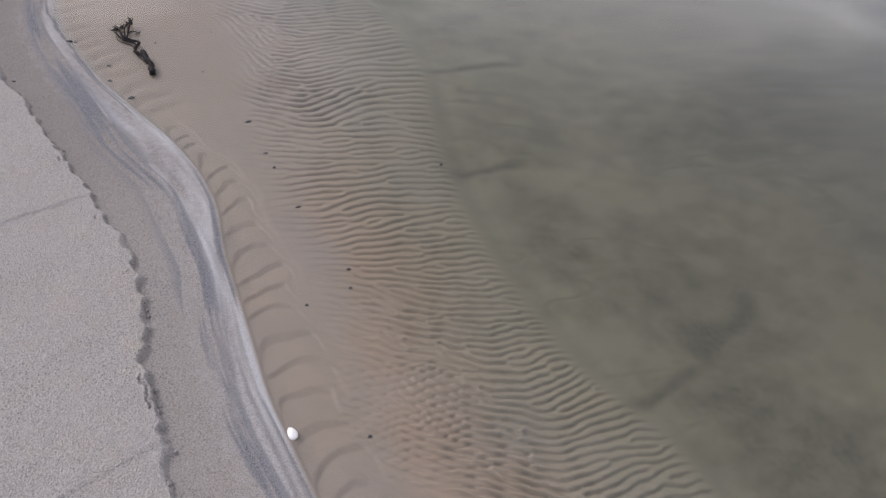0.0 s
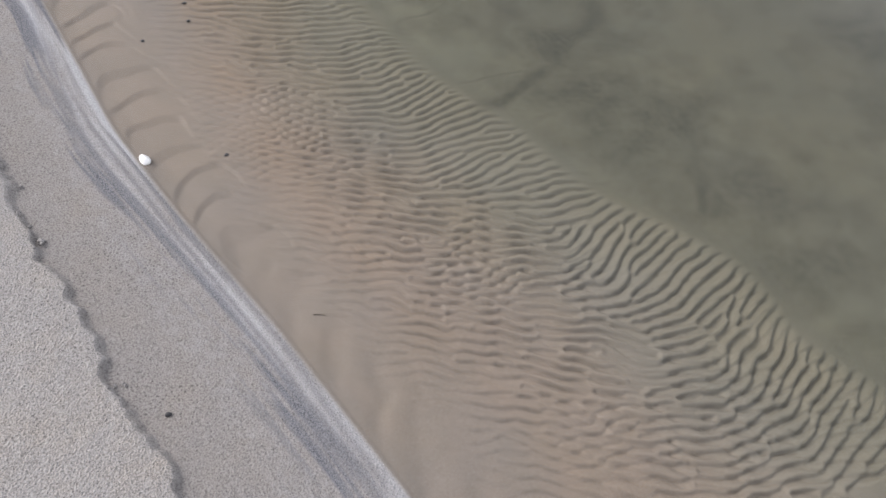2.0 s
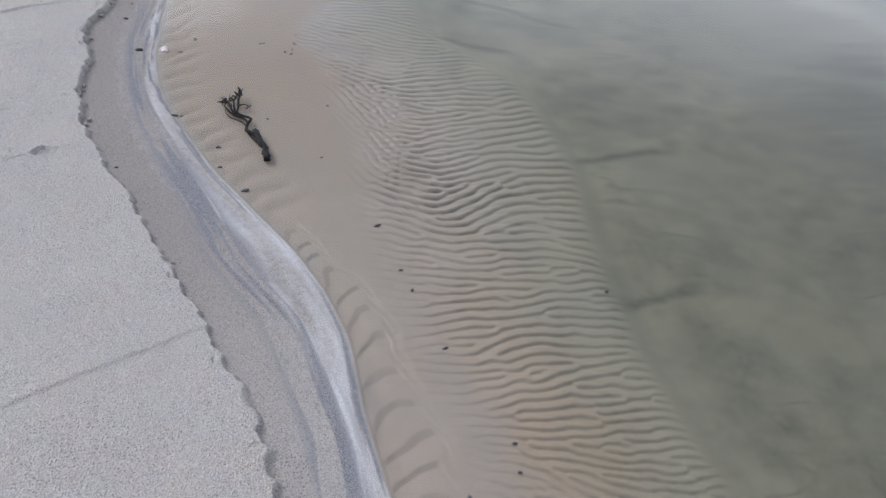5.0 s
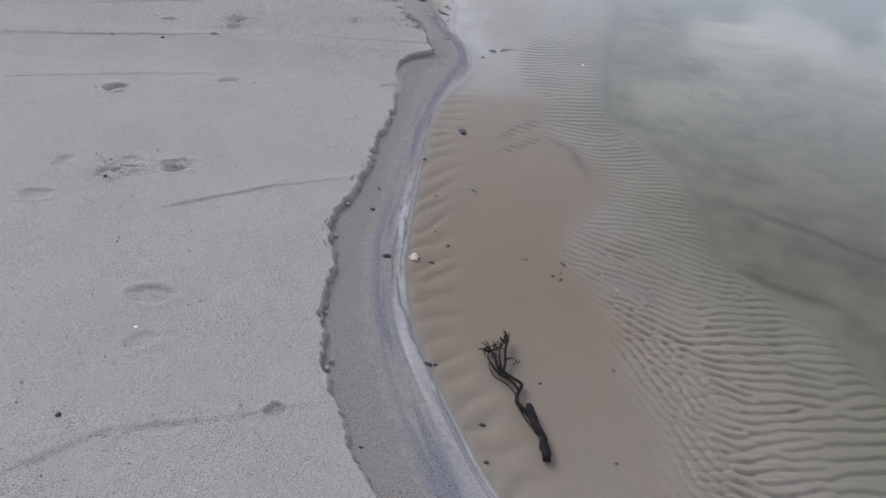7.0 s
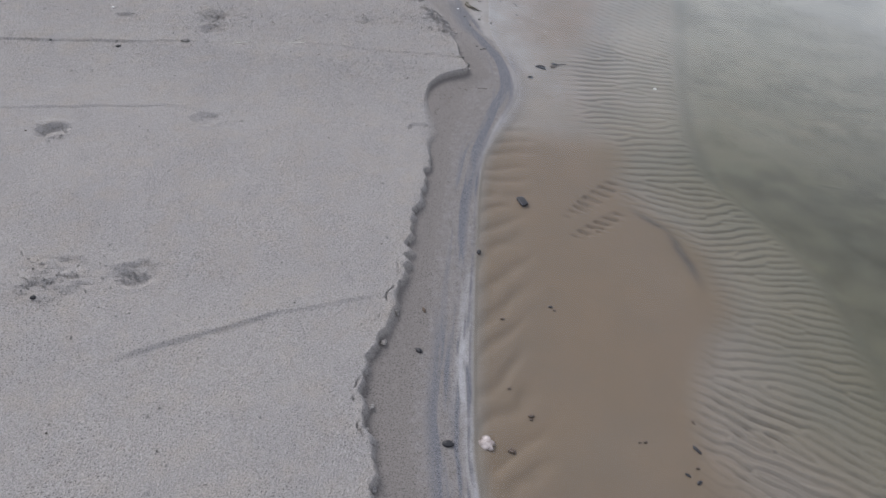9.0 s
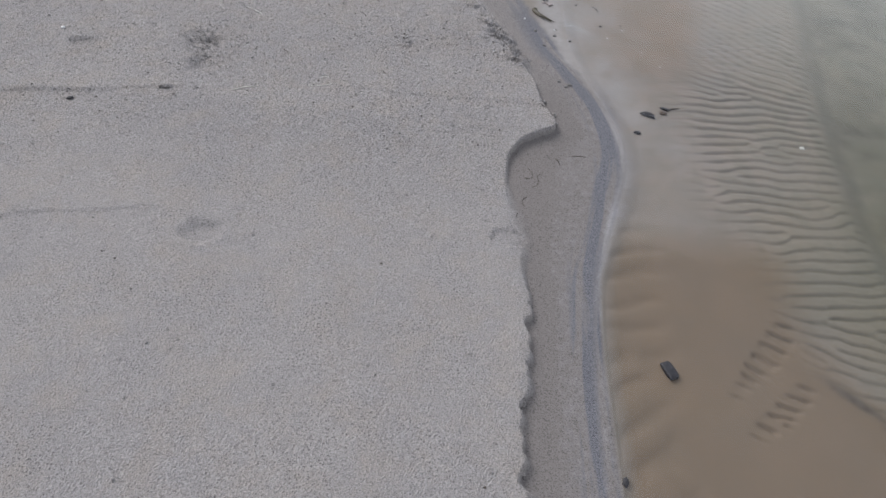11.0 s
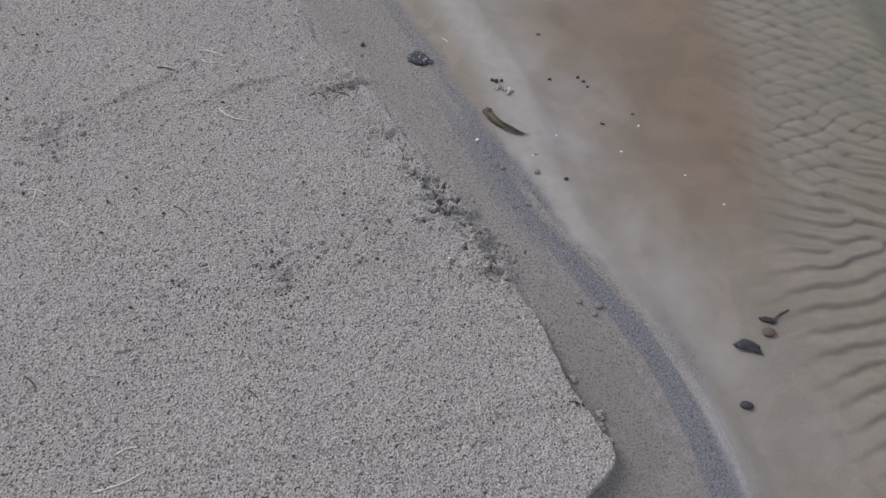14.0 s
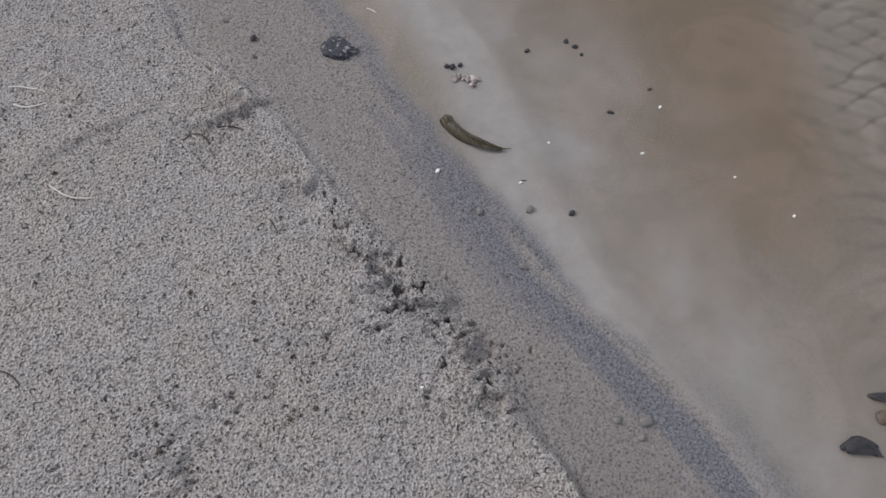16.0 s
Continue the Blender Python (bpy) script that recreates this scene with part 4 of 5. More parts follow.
def finish(name, bm, material, flat=False):
    """A bmesh as one linked mesh object."""
    bmesh.ops.recalc_face_normals(bm, faces=bm.faces)
    me = bpy.data.meshes.new(name)
    for f in bm.faces:
        f.smooth = not flat
    bm.to_mesh(me)
    bm.free()
    me.materials.append(material)
    return new(name, me)


def part(name, bm, material, parent, label=""):
    ob = finish(name, bm, material)
    ob.parent = parent
    return tagged(ob, label)


def tube(bm, points, radii, sides=8, rough=0.15, seed=0.0, soften=2):
    """A knobbly tapering limb along the points, closed at both ends, rounded through its bends."""
    pts, rads = [Vector(p) for p in points], [float(r) for r in radii]
    for _ in range(soften):
        np_, nr = [pts[0]], [rads[0]]
        for a, b, ra, rb in zip(pts, pts[1:], rads, rads[1:]):
            np_ += [a.lerp(b, 0.25), a.lerp(b, 0.75)]
            nr += [ra * 0.75 + rb * 0.25, ra * 0.25 + rb * 0.75]
        pts, rads = np_ + [pts[-1]], nr + [rads[-1]]
    rings = []
    side = Vector((0.3, 0.1, 1)).normalized()
    for n, (p, r) in enumerate(zip(pts, rads)):
        ahead = (pts[min(n + 1, len(pts) - 1)] - pts[max(n - 1, 0)]).normalized()
        u = ahead.cross(side).normalized()
        v = ahead.cross(u)
        ring = []
        for k in range(sides):
            a = 2 * math.pi * k / sides
            q = r * (1 + rough * 2 * noise.noise((p.x * 60 + seed, p.y * 60 + k * 0.7, seed)))
            ring.append(bm.verts.new(p + q * (math.cos(a) * u + math.sin(a) * v)))
        rings.append(ring)
    for a, b in zip(rings, rings[1:]):
        for k in range(sides):
            bm.faces.new((a[k], a[(k + 1) % sides], b[(k + 1) % sides], b[k]))
    bm.faces.new(rings[0][::-1])
    bm.faces.new(rings[-1])


def lump(size, seed, detail=2, rough=0.25, blocky=0.0):
    """A worn stone or clod of the given length, width and height about the origin."""
    bm = bmesh.new()
    bmesh.ops.create_icosphere(bm, subdivisions=detail, radius=0.5)
    for v in bm.verts:
        p = v.co.normalized()
        if blocky:
            big = max(abs(p.x), abs(p.y), abs(p.z))
            p = p.lerp(p / big * 0.85, blocky)
        k = 1 + rough * noise.noise((p.x * 1.7 + seed, p.y * 1.7, p.z * 1.7)) * 1.4 + rough * 0.6 * noise.noise((p.x * 4.1, p.y * 4.1 + seed, p.z * 4.1))
        v.co = Vector((p.x * size[0], p.y * size[1], p.z * size[2])) * k * 0.5
    return bm


def rest(ob, x, y, up, turn=0.0, lean=0.0):
    """Stand a thing on the sand at x, y with its middle that far above it."""
    ob.matrix_basis = pose(x, y, height(x, y) + up, lean, 0, turn)
    return ob


# ---- the driftwood branch ----
def driftwood():
    base = tagged(new("driftwood_branch"), "black waterlogged driftwood branch with forked twigs on wet sand", "driftwood")
    z0 = height(0.86, 2.40)
    base.location = (0.86, 2.40, z0 + 0.008)

    def limb(name, points, radii, seed, sides=9):
        bm = bmesh.new()
        tube(bm, [(x - 0.86, y - 2.40, z) for x, y, z in points], radii, sides, 0.28, seed, 1)
        part(name, bm, WOOD, base)

    limb("trunk", ((0.888, 2.283, 0.006), (0.889, 2.305, 0.007), (0.882, 2.328, 0.008), (0.886, 2.352, 0.008), (0.868, 2.376, 0.008), (0.862, 2.41, 0.009), (0.855, 2.440, 0.011), (0.850, 2.453, 0.013)), (0.0100, 0.0112, 0.0102, 0.0094, 0.0096, 0.0106, 0.0104, 0.006), 1.0, 12)
    limb("limb", ((0.868, 2.385, 0.007), (0.848, 2.428, 0.007), (0.833, 2.443, 0.008), (0.821, 2.462, 0.008), (0.824, 2.495, 0.009), (0.838, 2.522, 0.010), (0.832, 2.532, 0.010), (0.808, 2.548, 0.009), (0.786, 2.570, 0.008)), (0.006, 0.006, 0.0065, 0.006, 0.0048, 0.005, 0.005, 0.0045, 0.0055), 2.3)
    limb("limb", ((0.824, 2.48, 0.005), (0.828, 2.505, 0.005), (0.818, 2.530, 0.006), (0.796, 2.548, 0.006), (0.775, 2.562, 0.006)), (0.0035, 0.003, 0.0032, 0.0032, 0.004), 2.9)
    limb("branch", ((0.790, 2.566, 0.008), (0.772, 2.585, 0.009), (0.766, 2.612, 0.010), (0.759, 2.645, 0.010), (0.741, 2.662, 0.009)), (0.0055, 0.0045, 0.0036, 0.0034, 0.002), 3.1)
    limb("branch", ((0.787, 2.570, 0.008), (0.793, 2.60, 0.012), (0.795, 2.645, 0.016), (0.799, 2.685, 0.019), (0.803, 2.700, 0.020)), (0.005, 0.0042, 0.0038, 0.0045, 0.0030), 4.7)
    limb("branch", ((0.784, 2.566, 0.007), (0.770, 2.568, 0.008), (0.752, 2.602, 0.010), (0.744, 2.622, 0.011)), (0.0045, 0.004, 0.003, 0.0015), 5.9)
    limb("branch", ((0.783, 2.570, 0.007), (0.779, 2.605, 0.010), (0.777, 2.635, 0.012), (0.782, 2.662, 0.014)), (0.0038, 0.0033, 0.0026, 0.0014), 6.4)
    twigs = (((0.824, 2.478, 0.006), (0.812, 2.51, 0.004), (0.790, 2.532, 0.004), (0.765, 2.55, 0.004), (0.753, 2.575, 0.004), (0.748, 2.60, 0.005)),
             ((0.828, 2.44, 0.006), (0.842, 2.41, 0.004), (0.858, 2.382, 0.004)),
             ((0.802, 2.69, 0.019), (0.790, 2.672, 0.016), (0.778, 2.655, 0.013), (0.764, 2.652, 0.011)),
             ((0.801, 2.70, 0.019), (0.796, 2.718, 0.021), (0.788, 2.724, 0.022)),
             ((0.803, 2.70, 0.020), (0.809, 2.708, 0.020), (0.806, 2.716, 0.021)),
             ((0.759, 2.645, 0.010), (0.766, 2.668, 0.012), (0.760, 2.682, 0.013)),
             ((0.746, 2.658, 0.009), (0.732, 2.655, 0.006), (0.718, 2.658, 0.003)),
             ((0.745, 2.662, 0.009), (0.738, 2.676, 0.008), (0.727, 2.680, 0.006)),
             ((0.752, 2.652, 0.010), (0.748, 2.672, 0.010), (0.739, 2.688, 0.009)),
             ((0.796, 2.61, 0.012), (0.808, 2.624, 0.009), (0.822, 2.626, 0.005)),
             ((0.782, 2.662, 0.014), (0.788, 2.688, 0.016), (0.780, 2.700, 0.017)),
             ((0.766, 2.612, 0.010), (0.756, 2.628, 0.009), (0.760, 2.645, 0.008)),
             ((0.776, 2.582, 0.007), (0.768, 2.60, 0.005), (0.770, 2.63, 0.006), (0.765, 2.65, 0.009)),
             ((0.795, 2.645, 0.016), (0.786, 2.652, 0.014), (0.775, 2.672, 0.014)))
    tuft = random.Random(31)
    for cx, cy, cz, many in ((0.798, 2.695, 0.016, 9), (0.752, 2.655, 0.008, 9), (0.775, 2.672, 0.010, 6), (0.822, 2.624, 0.004, 3)):
        for _ in range(many):
            a, reach = tuft.uniform(0, 6.283), tuft.uniform(0.010, 0.024)
            start = (cx + tuft.uniform(-0.012, 0.012), cy + tuft.uniform(-0.018, 0.012), cz + tuft.uniform(-0.006, 0.004))
            end = (start[0] + reach * math.cos(a), start[1] + reach * math.sin(a), max(0.002, cz + tuft.uniform(-0.012, 0.008)))
            bent = tuple((p + q) / 2 + tuft.uniform(-0.005, 0.005) for p, q in zip(start, end))
            twigs += ((start, bent, end),)
    for n, t in enumerate(twigs):
        limb("twig", t, np.linspace(0.0022, 0.0011, len(t)), 8.0 + n, 6)


driftwood()


# ---- the curled leaf ----
def curled_leaf():
    base = tagged(new("curled_leaf"), "withered olive-brown curled leaf lying on damp sand", "leaf")
    base.location = (0.47, 5.655, height(0.47, 5.655))
    base.scale = (0.86, 0.86, 0.86)
    line = [Vector(p) for p in ((0.437, 5.706, 0.008), (0.443, 5.683, 0.010), (0.456, 5.657, 0.011), (0.475, 5.635, 0.010), (0.494, 5.621, 0.007), (0.512, 5.613, 0.003))]
    for _ in range(2):
        line = [line[0]] + [q for a, b in zip(line, line[1:]) for q in (a.lerp(b, 0.25), a.lerp(b, 0.75))] + [line[-1]]
    bm, rows, last = bmesh.new(), [], len(line) - 1
    for n, p in enumerate(line):
        t = n / last
        ahead = (line[min(n + 1, last)] - line[max(n - 1, 0)]).normalized()
        u = ahead.cross(Vector((0, 0, 1))).normalized()
        wide = 0.0150 * min(1, 0.65 + t / 0.4) * max(0.0, 1 - t) ** 0.62 + 0.0006
        curl = 0.6 + 0.5 * math.sin(7 * t)
        row = []
        for k in range(9):
            a = (k / 8 - 0.5) * 2
            q = p + u * (wide * math.sin(a * 1.35)) + Vector((0, 0, wide * curl * (math.cos(a * 1.7) - 0.7) + 0.0008 * noise.noise((n * 0.9, k * 1.3, 0))))
            row.append(bm.verts.new(q - base.location.copy().xy.to_3d()))
        rows.append(row)
    for a, b in zip(rows, rows[1:]):
        for k in range(8):
            bm.faces.new((a[k], a[k + 1], b[k + 1], b[k]))
    blade = part("blade", bm, LEAF, base)
    thick = blade.modifiers.new("thickness", "SOLIDIFY")
    thick.thickness, thick.offset = 0.0012, -1
    bm = bmesh.new()
    tube(bm, [p - Vector((0.47, 5.655, -0.0025)) for p in line[::3]], np.linspace(0.0016, 0.0006, len(line[::3])), 6, 0.1, 2)
    part("midrib", bm, LEAF, base)
    bm = bmesh.new()
    tube(bm, [(0.508 - 0.47, 5.615 - 5.655, 0.004), (0.519 - 0.47, 5.611 - 5.655, 0.002), (0.527 - 0.47, 5.610 - 5.655, 0.0015)], (0.0012, 0.0009, 0.0006), 6, 0.1, 3)
    part("tip", bm, LEAF, base)
    bm = lump((0.017, 0.024, 0.012), 4.4, 3, 0.2)
    bm.transform(pose(0.441 - 0.47, 5.695 - 5.655, 0.010, 0, 0, 20))
    part("curled_base", bm, LEAF, base, "yellowish rolled leaf base")


curled_leaf()


# ---- shells ----
def shell_valve(name, length, width, rise, seed, material, ribs=14, torn=0.0):
    """A domed, ribbed valve; torn: how much of its rim is broken away."""
    bm, rings = bmesh.new(), []
    for i in range(9):
        r = i / 8
        ring = []
        for k in range(40):
            a = 2 * math.pi * k / 40
            grow_ = 1 - torn * max(0, 0.15 + noise.noise((math.cos(a) * 1.6 + seed, math.sin(a) * 1.6, 0.5)) * 1.5 + 0.5 * noise.noise((math.cos(a) * 5 + seed, math.sin(a) * 5, 2.5)))
            rib = 1 + 0.02 * math.cos(ribs * a) * r
            q = r * grow_ * rib
            shape_y = q * width / 2 * math.sin(a) * (1 - 0.22 * math.cos(a))
            ring.append(bm.verts.new((q * length / 2 * math.cos(a), shape_y, rise * (1 - (r * grow_) ** 2) + 0.0006 * noise.noise((a * 2, r * 5, seed)))))
        rings.append(ring)
    for a, b in zip(rings, rings[1:]):
        for k in range(40):
            if a is rings[0]:
                continue
            bm.faces.new((a[k], a[(k + 1) % 40], b[(k + 1) % 40], b[k]))
    tip = bm.verts.new((0, 0, rise))
    for k in range(40):
        bm.faces.new((tip, rings[1][k], rings[1][(k + 1) % 40]))
    bmesh.ops.delete(bm, geom=rings[0], context="VERTS")
    ob = finish(name, bm, material)
    thick = ob.modifiers.new("thickness", "SOLIDIFY")
    thick.thickness, thick.offset = 0.0014, -1
    return ob


rest(tagged(shell_valve("white_shell", 0.034, 0.022, 0.009, 0.3, SHELL_WHITE), "clean white mussel shell valve lying at the waterline", "shell"), 1.208, 0.680, 0.002, 105)
rest(tagged(shell_valve("broken_shell", 0.044, 0.036, 0.007, 4.6, SHELL_PINK, 10, 0.5), "broken pinkish white shell piece in shallow water", "shell"), 0.502, 3.082, 0.003, -50, 8)
for sx, sy, size, turn, seed in ((0.486, 5.768, 0.022, 20, 1.0), (0.500, 5.762, 0.020, 100, 3.0), (0.514, 5.756, 0.020, -30, 5.0), (0.507, 5.748, 0.016, 60, 8.0)):
    rest(tagged(shell_valve("shell_fragment", size, size * 0.7, 0.004, seed, SHELL_PINK, 8, 0.8), "small chalky pinkish white shell fragment on pale sand", "shell", "shell fragments beside the leaf"), sx, sy, 0.002, turn, 6)

def sandy(ob, dry):
    me = ob.data
    for key, value in (("dry", dry), ("coarse", 0.5)):
        me.attributes.new(key, "FLOAT", "POINT").data.foreach_set("value", np.full(len(me.vertices), value, np.float32))
    return ob


# ---- stones and bits: x, y, length, width, height, turn ----
DARK = ((0.330, 3.336, 0.020, 0.014, 0.009, -30), (0.411, 3.066, 0.028, 0.018, 0.012, 0), (0.488, 3.760, 0.022, 0.014, 0.010, 80), (0.722, 4.956, 0.024, 0.016, 0.011, -20),
        (0.820, 2.141, 0.026, 0.014, 0.009, 10), (0.732, 2.392, 0.017, 0.012, 0.008, 0), (0.580, 2.585, 0.026, 0.011, 0.008, -20), (1.121, 0.098, 0.011, 0.009, 0.007, 0),
        (1.00, 3.11, 0.028, 0.009, 0.006, -55), (0.985, 3.022, 0.016, 0.008, 0.006, 40), (0.962, 3.04, 0.014, 0.007, 0.006, -40), (0.742, 2.272, 0.014, 0.010, 0.007, 0),
        (0.488, 5.789, 0.011, 0.010, 0.008, 0), (0.480, 5.793, 0.009, 0.008, 0.006, 0), (0.502, 5.789, 0.009, 0.007, 0.006, 30), (-0.29, 2.283, 0.015, 0.012, 0.009, 0), (1.20, 1.938, 0.026, 0.010, 0.006, 20),
        (0.620, 5.79, 0.011, 0.007, 0.005, 10), (0.690, 5.79, 0.010, 0.008, 0.005, 50), (0.700, 5.775, 0.010, 0.008, 0.005, 0), (0.703, 5.757, 0.007, 0.006, 0.004, 0), (0.698, 5.637, 0.011, 0.006, 0.005, -30),
        (0.562, 5.488, 0.010, 0.008, 0.006, 20), (1.412, 1.165, 0.013, 0.008, 0.005, 0), (1.405, 1.095, 0.010, 0.007, 0.005, 0), (1.785, 1.592, 0.022, 0.010, 0.006, 40), (0.690, 3.552, 0.014, 0.008, 0.006, 0),
        (-0.655, 3.385, 0.015, 0.012, 0.009, 0), (-1.24, 4.81, 0.014, 0.010, 0.008, 0), (-0.97, 4.81, 0.020, 0.012, 0.010, 20), (0.205, 5.93, 0.014, 0.010, 0.008, 60), (1.31, 1.452, 0.016, 0.008, 0.005, 20), (0.60, 2.592, 0.014, 0.008, 0.006, 10),
        (1.286, 1.055, 0.009, 0.007, 0.005, 0), (1.37, 0.64, 0.010, 0.008, 0.005, 0), (0.44, 2.272, 0.012, 0.006, 0.005, 0), (1.24, 1.74, 0.014, 0.008, 0.005, 0), (1.26, 1.66, 0.012, 0.007, 0.005, 50), (0.89, 2.55, 0.010, 0.007, 0.005, 0))
BROWN = ((0.560, 3.070, 0.020, 0.013, 0.010, -20), (0.832, 5.083, 0.027, 0.019, 0.012, 0), (0.336, 3.482, 0.021, 0.008, 0.007, 110), (0.880, 3.122, 0.010, 0.008, 0.006, 0), (0.610, 3.170, 0.016, 0.010, 0.008, 0),
         (0.552, 3.490, 0.012, 0.009, 0.007, 0), (0.700, 3.540, 0.010, 0.007, 0.006, 0), (1.010, 3.19, 0.014, 0.007, 0.005, -60), (0.990, 3.06, 0.010, 0.006, 0.005, 0), (0.560, 3.25, 0.010, 0.007, 0.006, 0),
         (0.61, 3.16, 0.009, 0.007, 0.005, 0), (0.866, 3.12, 0.009, 0.006, 0.005, 10), (1.10, 2.62, 0.010, 0.007, 0.005, 0), (1.06, 2.3, 0.009, 0.006, 0.005, 20), (0.78, 5.66, 0.009, 0.006, 0.004, 0), (0.64, 5.95, 0.012, 0.008, 0.005, 0))
GREY = ((0.505, 5.512, 0.014, 0.011, 0.008, 30), (0.434, 5.530, 0.013, 0.010, 0.008, 70), (0.525, 5.182, 0.018, 0.015, 0.008, 0), (0.490, 5.195, 0.012, 0.010, 0.006, 0), (0.460, 5.43, 0.014, 0.008, 0.006, -40),
        (0.51, 5.165, 0.012, 0.008, 0.007, 20))
WHITE = ((0.400, 5.612, 0.009, 0.006, 0.005, 20), (0.882, 5.382, 0.006, 0.005, 0.004, 0), (0.780, 5.622, 0.007, 0.005, 0.004, 40), (0.830, 5.47, 0.005, 0.004, 0.003, 0), (0.580, 5.612, 0.005, 0.004, 0.003, 0),
         (0.712, 5.552, 0.007, 0.004, 0.003, 0), (1.268, 4.962, 0.017, 0.014, 0.009, 0), (-0.232, 2.605, 0.012, 0.009, 0.006, 0), (0.480, 5.795, 0.006, 0.005, 0.004, 0), (-1.14, 5.20, 0.014, 0.010, 0.008, 0), (0.27, 5.31, 0.005, 0.004, 0.003, 0), (0.51, 5.558, 0.006, 0.004, 0.003, 0))
KINDS = ((DARK, "dark_pebble", STONE_DARK, "small blackish pebble lying on the sand", "dark pebbles along the shore"), (BROWN, "brown_pebble", STONE_BROWN, "small brown pebble lying on wet sand", "brown pebbles in the shallows"),
         (GREY, "grey_pebble", STONE_GREY, "small rounded grey pebble set in damp sand", "grey pebbles on the damp slope"), (WHITE, "white_pebble", SHELL_WHITE, "tiny white pebble on the sand", "white pebbles and specks"))
for rows, name, mat, label, group in KINDS:
    for n, (x, y, a, b, c, turn) in enumerate(rows):
        ob = tagged(finish(name, lump((a, b, c), n * 3.7 + len(rows), 2, 0.28), mat), label, "pebble", group)
        rest(ob, x, y, c * 0.22, turn)

bm = lump((0.056, 0.030, 0.013), 3.2, 3, 0.10, 0.8)
rest(tagged(finish("slate_piece", bm, STONE_DARK), "flat blackish slate piece with squared ends in shallow water", "stone"), 0.637, 4.040, 0.005, 112, 4)
bm = lump((0.050, 0.022, 0.013), 7.9, 3, 0.22)
for v in bm.verts:
    v.co.y += 12 * v.co.x**2 - 0.004
rest(tagged(finish("curved_stone", bm, STONE_DARK), "dark crescent-shaped flat stone on the wet sand", "stone"), 0.776, 5.060, 0.004, 155)
bm = lump((0.032, 0.012, 0.008), 1.9, 3, 0.25)
rest(tagged(finish("flat_stone", bm, STONE_DARK), "thin dark stone sliver beside the ripples", "stone"), 0.842, 5.108, 0.003, 160)
bm = lump((0.054, 0.041, 0.010), 9.3, 4, 0.30)
rest(tagged(finish("charred_lump", bm, CHARCOAL), "flat black charred lump crusted with pale sand", "charcoal"), 0.326, 5.873, 0.003, -38)
bm = lump((0.034, 0.014, 0.010), 5.3, 3, 0.35)
rest(tagged(sandy(finish("beach_clod", bm, SAND), 1.0), "long crumbly clod of pale sand on the dry beach", "sand clod"), -0.73, 4.905, 0.004, 8)


# ---- twigs, rootlets and straws: ends, bow to the side, thickness ----
def stalk(name, x1, y1, x2, y2, bow, thick, material, label, category, group):
    ob = tagged(new(name), label, category, group)
    mid = Vector(((x1 + x2) / 2, (y1 + y2) / 2, 0))
    side = Vector((y1 - y2, x2 - x1, 0)).normalized()
    pts, count = [], 6
    for n in range(count):
        t = n / (count - 1)
        p = Vector((x1, y1, 0)).lerp(Vector((x2, y2, 0)), t) + side * (bow * 4 * t * (1 - t) + 0.002 * noise.noise((n * 1.7, x1 * 90, y1 * 50)))
        p.z = height(p.x, p.y) + thick * 0.55
        pts.append(p - mid)
    bm = bmesh.new()
    tube(bm, pts, np.linspace(thick, thick * 0.55, count), 6, 0.15, x1 * 7)
    me_ob = finish(name, bm, material)
    me = me_ob.data
    bpy.data.objects.remove(me_ob)
    bpy.data.objects.remove(ob)
    ob = tagged(new(name, me), label, category, group)
    ob.location = mid
    return ob


STRAWS = ((-0.85, 5.77, -0.80, 5.705, 0.014, 0.0016), (-0.605, 5.455, -0.54, 5.405, 0.008, 0.0017), (-0.80, 5.87, -0.755, 5.86, 0.002, 0.0012), (-0.45, 5.57, -0.465, 5.53, 0.006, 0.0012), (-0.32, 4.99, -0.25, 5.005, -0.004, 0.0016),
          (-0.535, 4.92, -0.465, 4.955, 0.006, 0.0018), (-0.12, 5.745, -0.065, 5.705, -0.008, 0.0016), (-0.155, 5.93, -0.105, 5.905, 0.005, 0.0015), (-0.29, 5.04, -0.262, 5.045, 0.003, 0.0014), (-0.47, 5.575, -0.43, 5.56, 0.004, 0.0013),
          (-0.405, 5.495, -0.385, 5.475, 0.002, 0.0013), (0.395, 5.945, 0.408, 5.932, 0.001, 0.0014), (-0.15, 5.895, -0.105, 5.885, -0.006, 0.0016), (-0.63, 5.545, -0.605, 5.60, 0.006, 0.0014))
for row in STRAWS:
    stalk("straw", *row, STRAW, "bleached dry grass stalk lying on the sand", "straw", "dry stalks on the upper beach")
# rows starting at x 0.10 and 0.115 are stalks added to draw a crack
TWIGS_AND_CRACK = ((0.848, 5.100, 0.895, 5.122, 0.004, 0.0032), (0.490, 4.788, 0.535, 4.792, 0.001, 0.0011), (0.440, 4.765, 0.447, 4.735, 0.003, 0.0014), (0.10, 5.745, 0.065, 5.765, -0.012, 0.0016),
         (0.115, 5.775, 0.15, 5.755, 0.006, 0.0014), (-0.21, 5.50, -0.185, 5.47, 0.004, 0.0012), (-0.43, 5.19, -0.41, 5.16, 0.004, 0.0014), (0.40, 5.00, 0.425, 4.992, 0.002, 0.0013), (-0.10, 5.11, -0.085, 5.09, 0.001, 0.0011),
         (1.41, 0.20, 1.43, 0.19, 0.0, 0.0012), (-0.24, 5.88, -0.205, 5.865, 0.003, 0.0018), (0.52, 5.56, 0.512, 5.562, 0.0, 0.001), (0.15, 5.60, 0.155, 5.575, 0.002, 0.0010))
for row in TWIGS_AND_CRACK:
    stalk("twig_bit", *row, BARK, "short dark broken twig on the sand", "twig", "broken twigs on the beach")
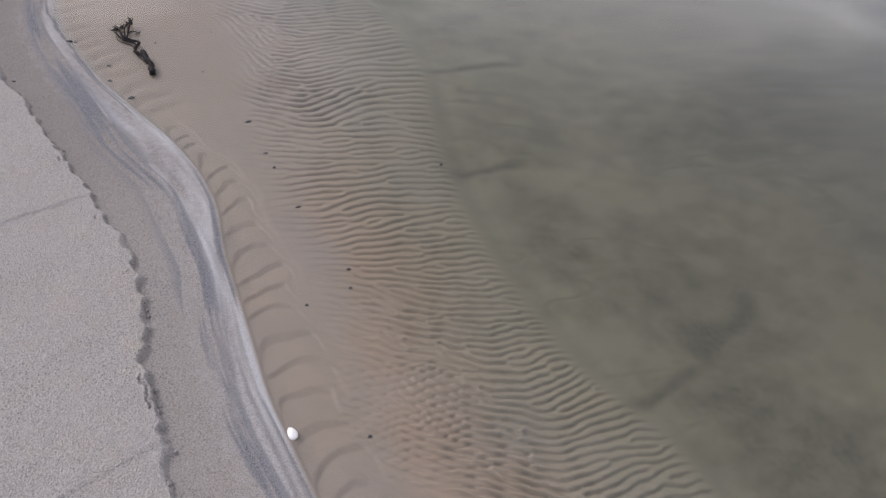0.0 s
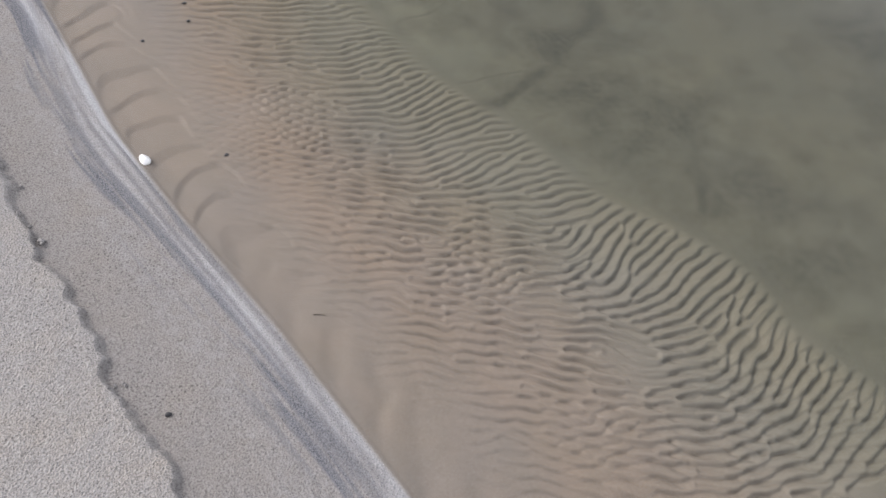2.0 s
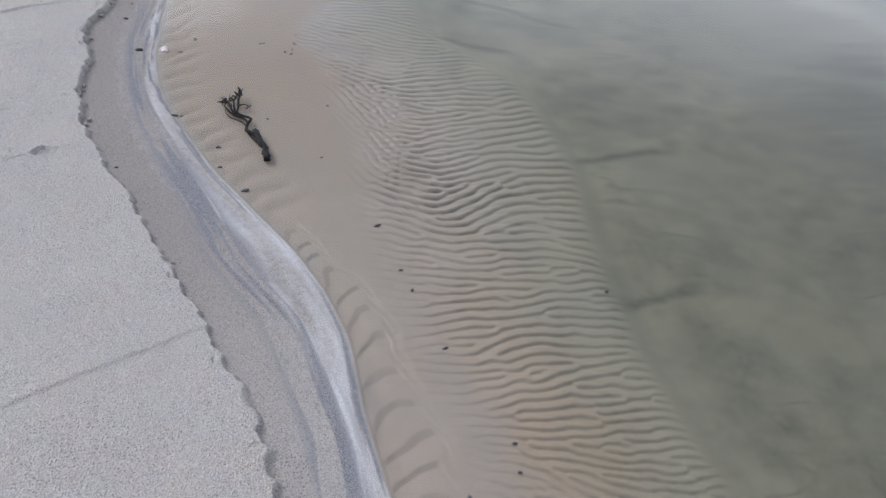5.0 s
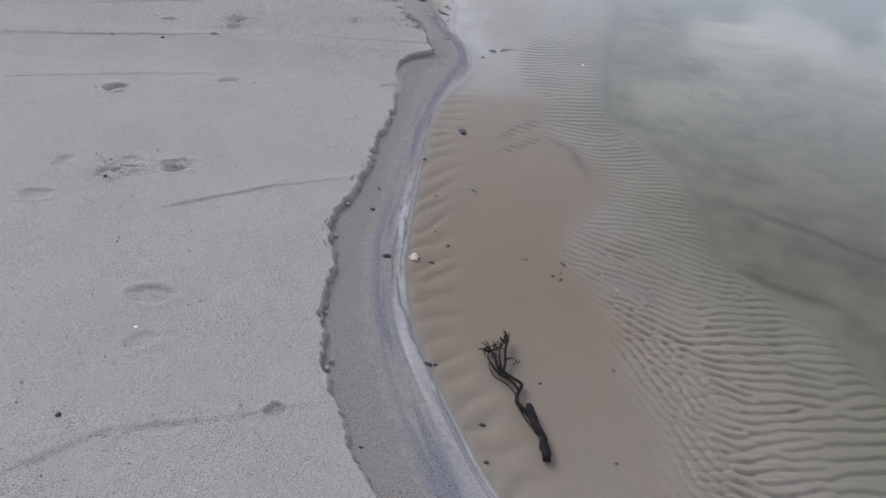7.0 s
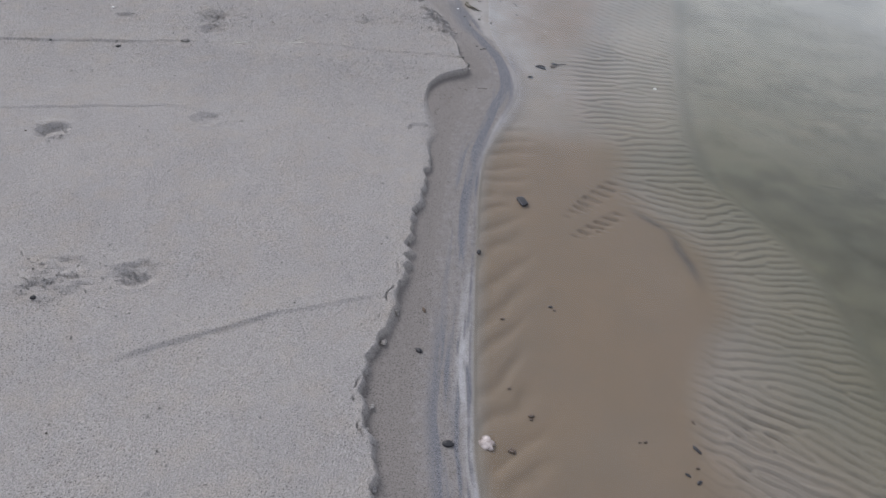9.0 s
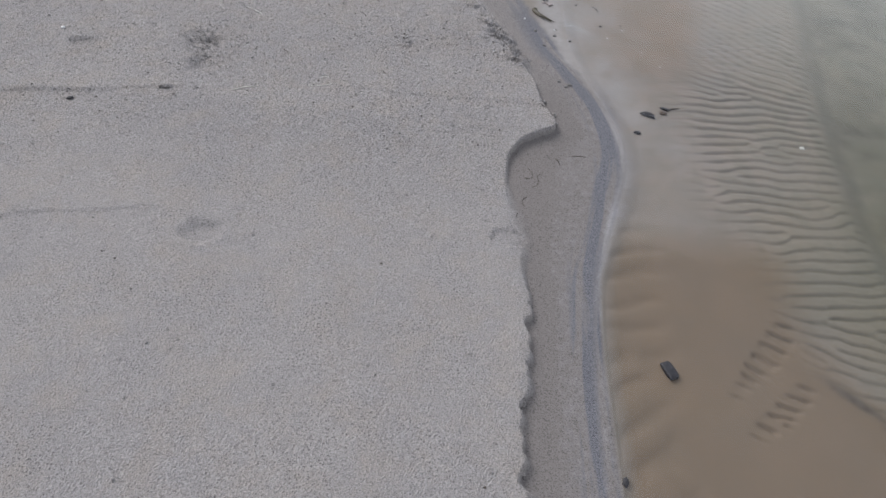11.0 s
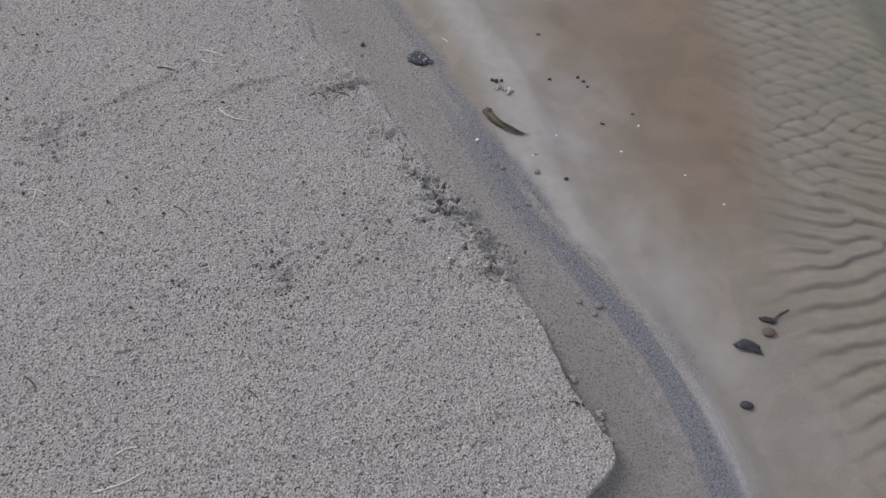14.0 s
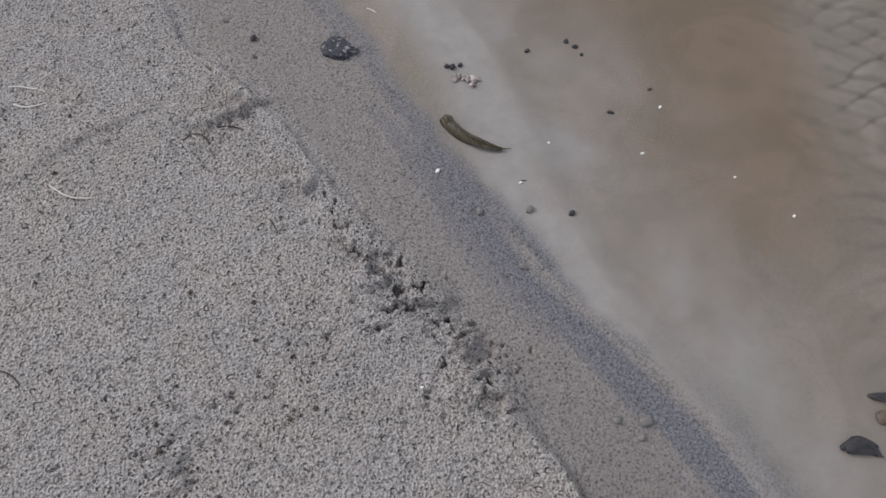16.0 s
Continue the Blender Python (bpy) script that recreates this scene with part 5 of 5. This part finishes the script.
ROOTS = ((0.350, 4.705, 0.362, 4.665, 0.006, 0.0012), (0.338, 4.665, 0.360, 4.668, -0.008, 0.0011), (0.385, 4.685, 0.378, 4.655, -0.006, 0.0013), (0.378, 4.655, 0.358, 4.625, 0.006, 0.0013), (0.340, 4.58, 0.325, 4.55, -0.005, 0.0014),
         (0.326, 4.55, 0.332, 4.53, 0.003, 0.0011), (0.308, 4.505, 0.300, 4.482, 0.002, 0.0015))
for row in ROOTS:
    stalk("rootlet", *row[:5], row[5] * 0.6, BARK, "thin dark winding rootlet in the washed-out hollow", "rootlet", "rootlets in the hollow")


# ---- clods broken from the scarp ----
clod_rng = random.Random(5)
MODELS = []
for n in range(8):
    bm = lump((1, 0.62, 0.42), 11.0 + n * 2.9, 3, 0.55, 0.3)
    MODELS.append(sandy(finish("sand_clod", bm, SAND), 1.0).data)
    bpy.data.objects.remove(bpy.data.objects["sand_clod"])
STRETCHES = ((0.15, 0.75, 10, 0.018), (0.75, 1.35, 10, 0.020), (1.4, 2.4, 8, 0.012), (2.45, 3.0, 12, 0.019), (3.0, 3.5, 7, 0.017), (3.5, 3.95, 9, 0.018), (4.93, 5.05, 4, 0.016), (5.22, 5.56, 12, 0.015))
for y1, y2, count, size in STRETCHES:
    for _ in range(count):
        y = clod_rng.uniform(y1, y2)
        big = size * clod_rng.uniform(0.45, 1.25)
        edge = float(along(SCARP, np.array([y]))[0])
        slant = math.degrees(math.atan2(1, float((along(SCARP, np.array([y + 0.05])) - along(SCARP, np.array([y - 0.05])))[0]) / 0.1))
        x = edge + clod_rng.uniform(-0.004, 0.022) if y < 5.2 else edge + clod_rng.gauss(0, 0.022)
        ob = tagged(new("sand_clod", clod_rng.choice(MODELS)), "crumbling clod of damp sand broken from the scarp", "sand clod", "clods along the scarp")
        low = min(height(x + 0.01, y), height(x + 0.02, y))
        ob.matrix_basis = pose(x, y, low + big * 0.30, clod_rng.uniform(-25, 25), clod_rng.uniform(-20, 35), slant + clod_rng.uniform(-30, 30)) @ Matrix.Diagonal((big, big, big, 1))


# ---- crumbs strewn over the upper beach ----
def crumbs(name, places, material, dry, label):
    verts, faces = [], []
    r2 = random.Random(9)
    where = np.array(places)
    tops = iter(shape(where[:, 0], where[:, 1])["z"])
    for x, y, size in places:
        z = float(next(tops)) + size * 0.2
        i = len(verts)
        for k in range(6):
            d = ((1, 0, 0), (0, 1, 0), (-1, 0, 0), (0, -1, 0), (0, 0, 1), (0, 0, -1))[k]
            q = size * r2.uniform(0.35, 0.65)
            verts.append((x + d[0] * q + r2.uniform(-0.15, 0.15) * size, y + d[1] * q + r2.uniform(-0.15, 0.15) * size, z + d[2] * q * 0.8))
        for k in range(4):
            faces += [(i + k, i + (k + 1) % 4, i + 4), (i + (k + 1) % 4, i + k, i + 5)]
    me = bpy.data.meshes.new(name)
    me.from_pydata(verts, [], faces)
    me.materials.append(material)
    ob = new(name, me)
    if material is SAND:
        sandy(ob, dry)
    return tagged(ob, label, "sand crumbs", kind="stuff")


spot_rng = random.Random(21)
spots = []
for cx, cy, r in CHURNED:
    for _ in range(int(380 * r)):
        a, q = spot_rng.uniform(0, 6.283), r * 1.3 * abs(spot_rng.gauss(0, 0.6))
        spots.append((cx + q * math.cos(a), cy + q * math.sin(a), spot_rng.uniform(0.003, 0.010)))
for _ in range(2600):
    x, y = spot_rng.uniform(-1.9, 0.25), spot_rng.uniform(1.5, 6.6)
    if x < float(along(SCARP, np.array([y]))[0]) - 0.03:
        spots.append((x, y, 0.0025 + 0.0065 * spot_rng.random() ** 3))
crumbs("sand_crumbs", spots, SAND, 1.0, "loose crumbs of grey sand strewn over the beach")
spots = []
for n in range(520):
    x, y = (spot_rng.uniform(-1.9, 0.25), spot_rng.uniform(2.4, 6.6)) if n < 180 else (spot_rng.uniform(-1.1, 0.35), spot_rng.uniform(4.7, 6.3))
    # a line of dark crumbs added in place of shaded holes in the sand
    if n > 440:
        x = spot_rng.uniform(-0.35, 0.2)
        y = 5.34 + 0.2 * x + spot_rng.gauss(0, 0.035)
    if x < float(along(SCARP, np.array([y]))[0]) - 0.03:
        spots.append((x, y, 0.0025 + 0.005 * spot_rng.random() ** 2))
crumbs("dark_crumbs", spots, BARK, 0, "tiny dark plant bits and crumbs standing in for holes")
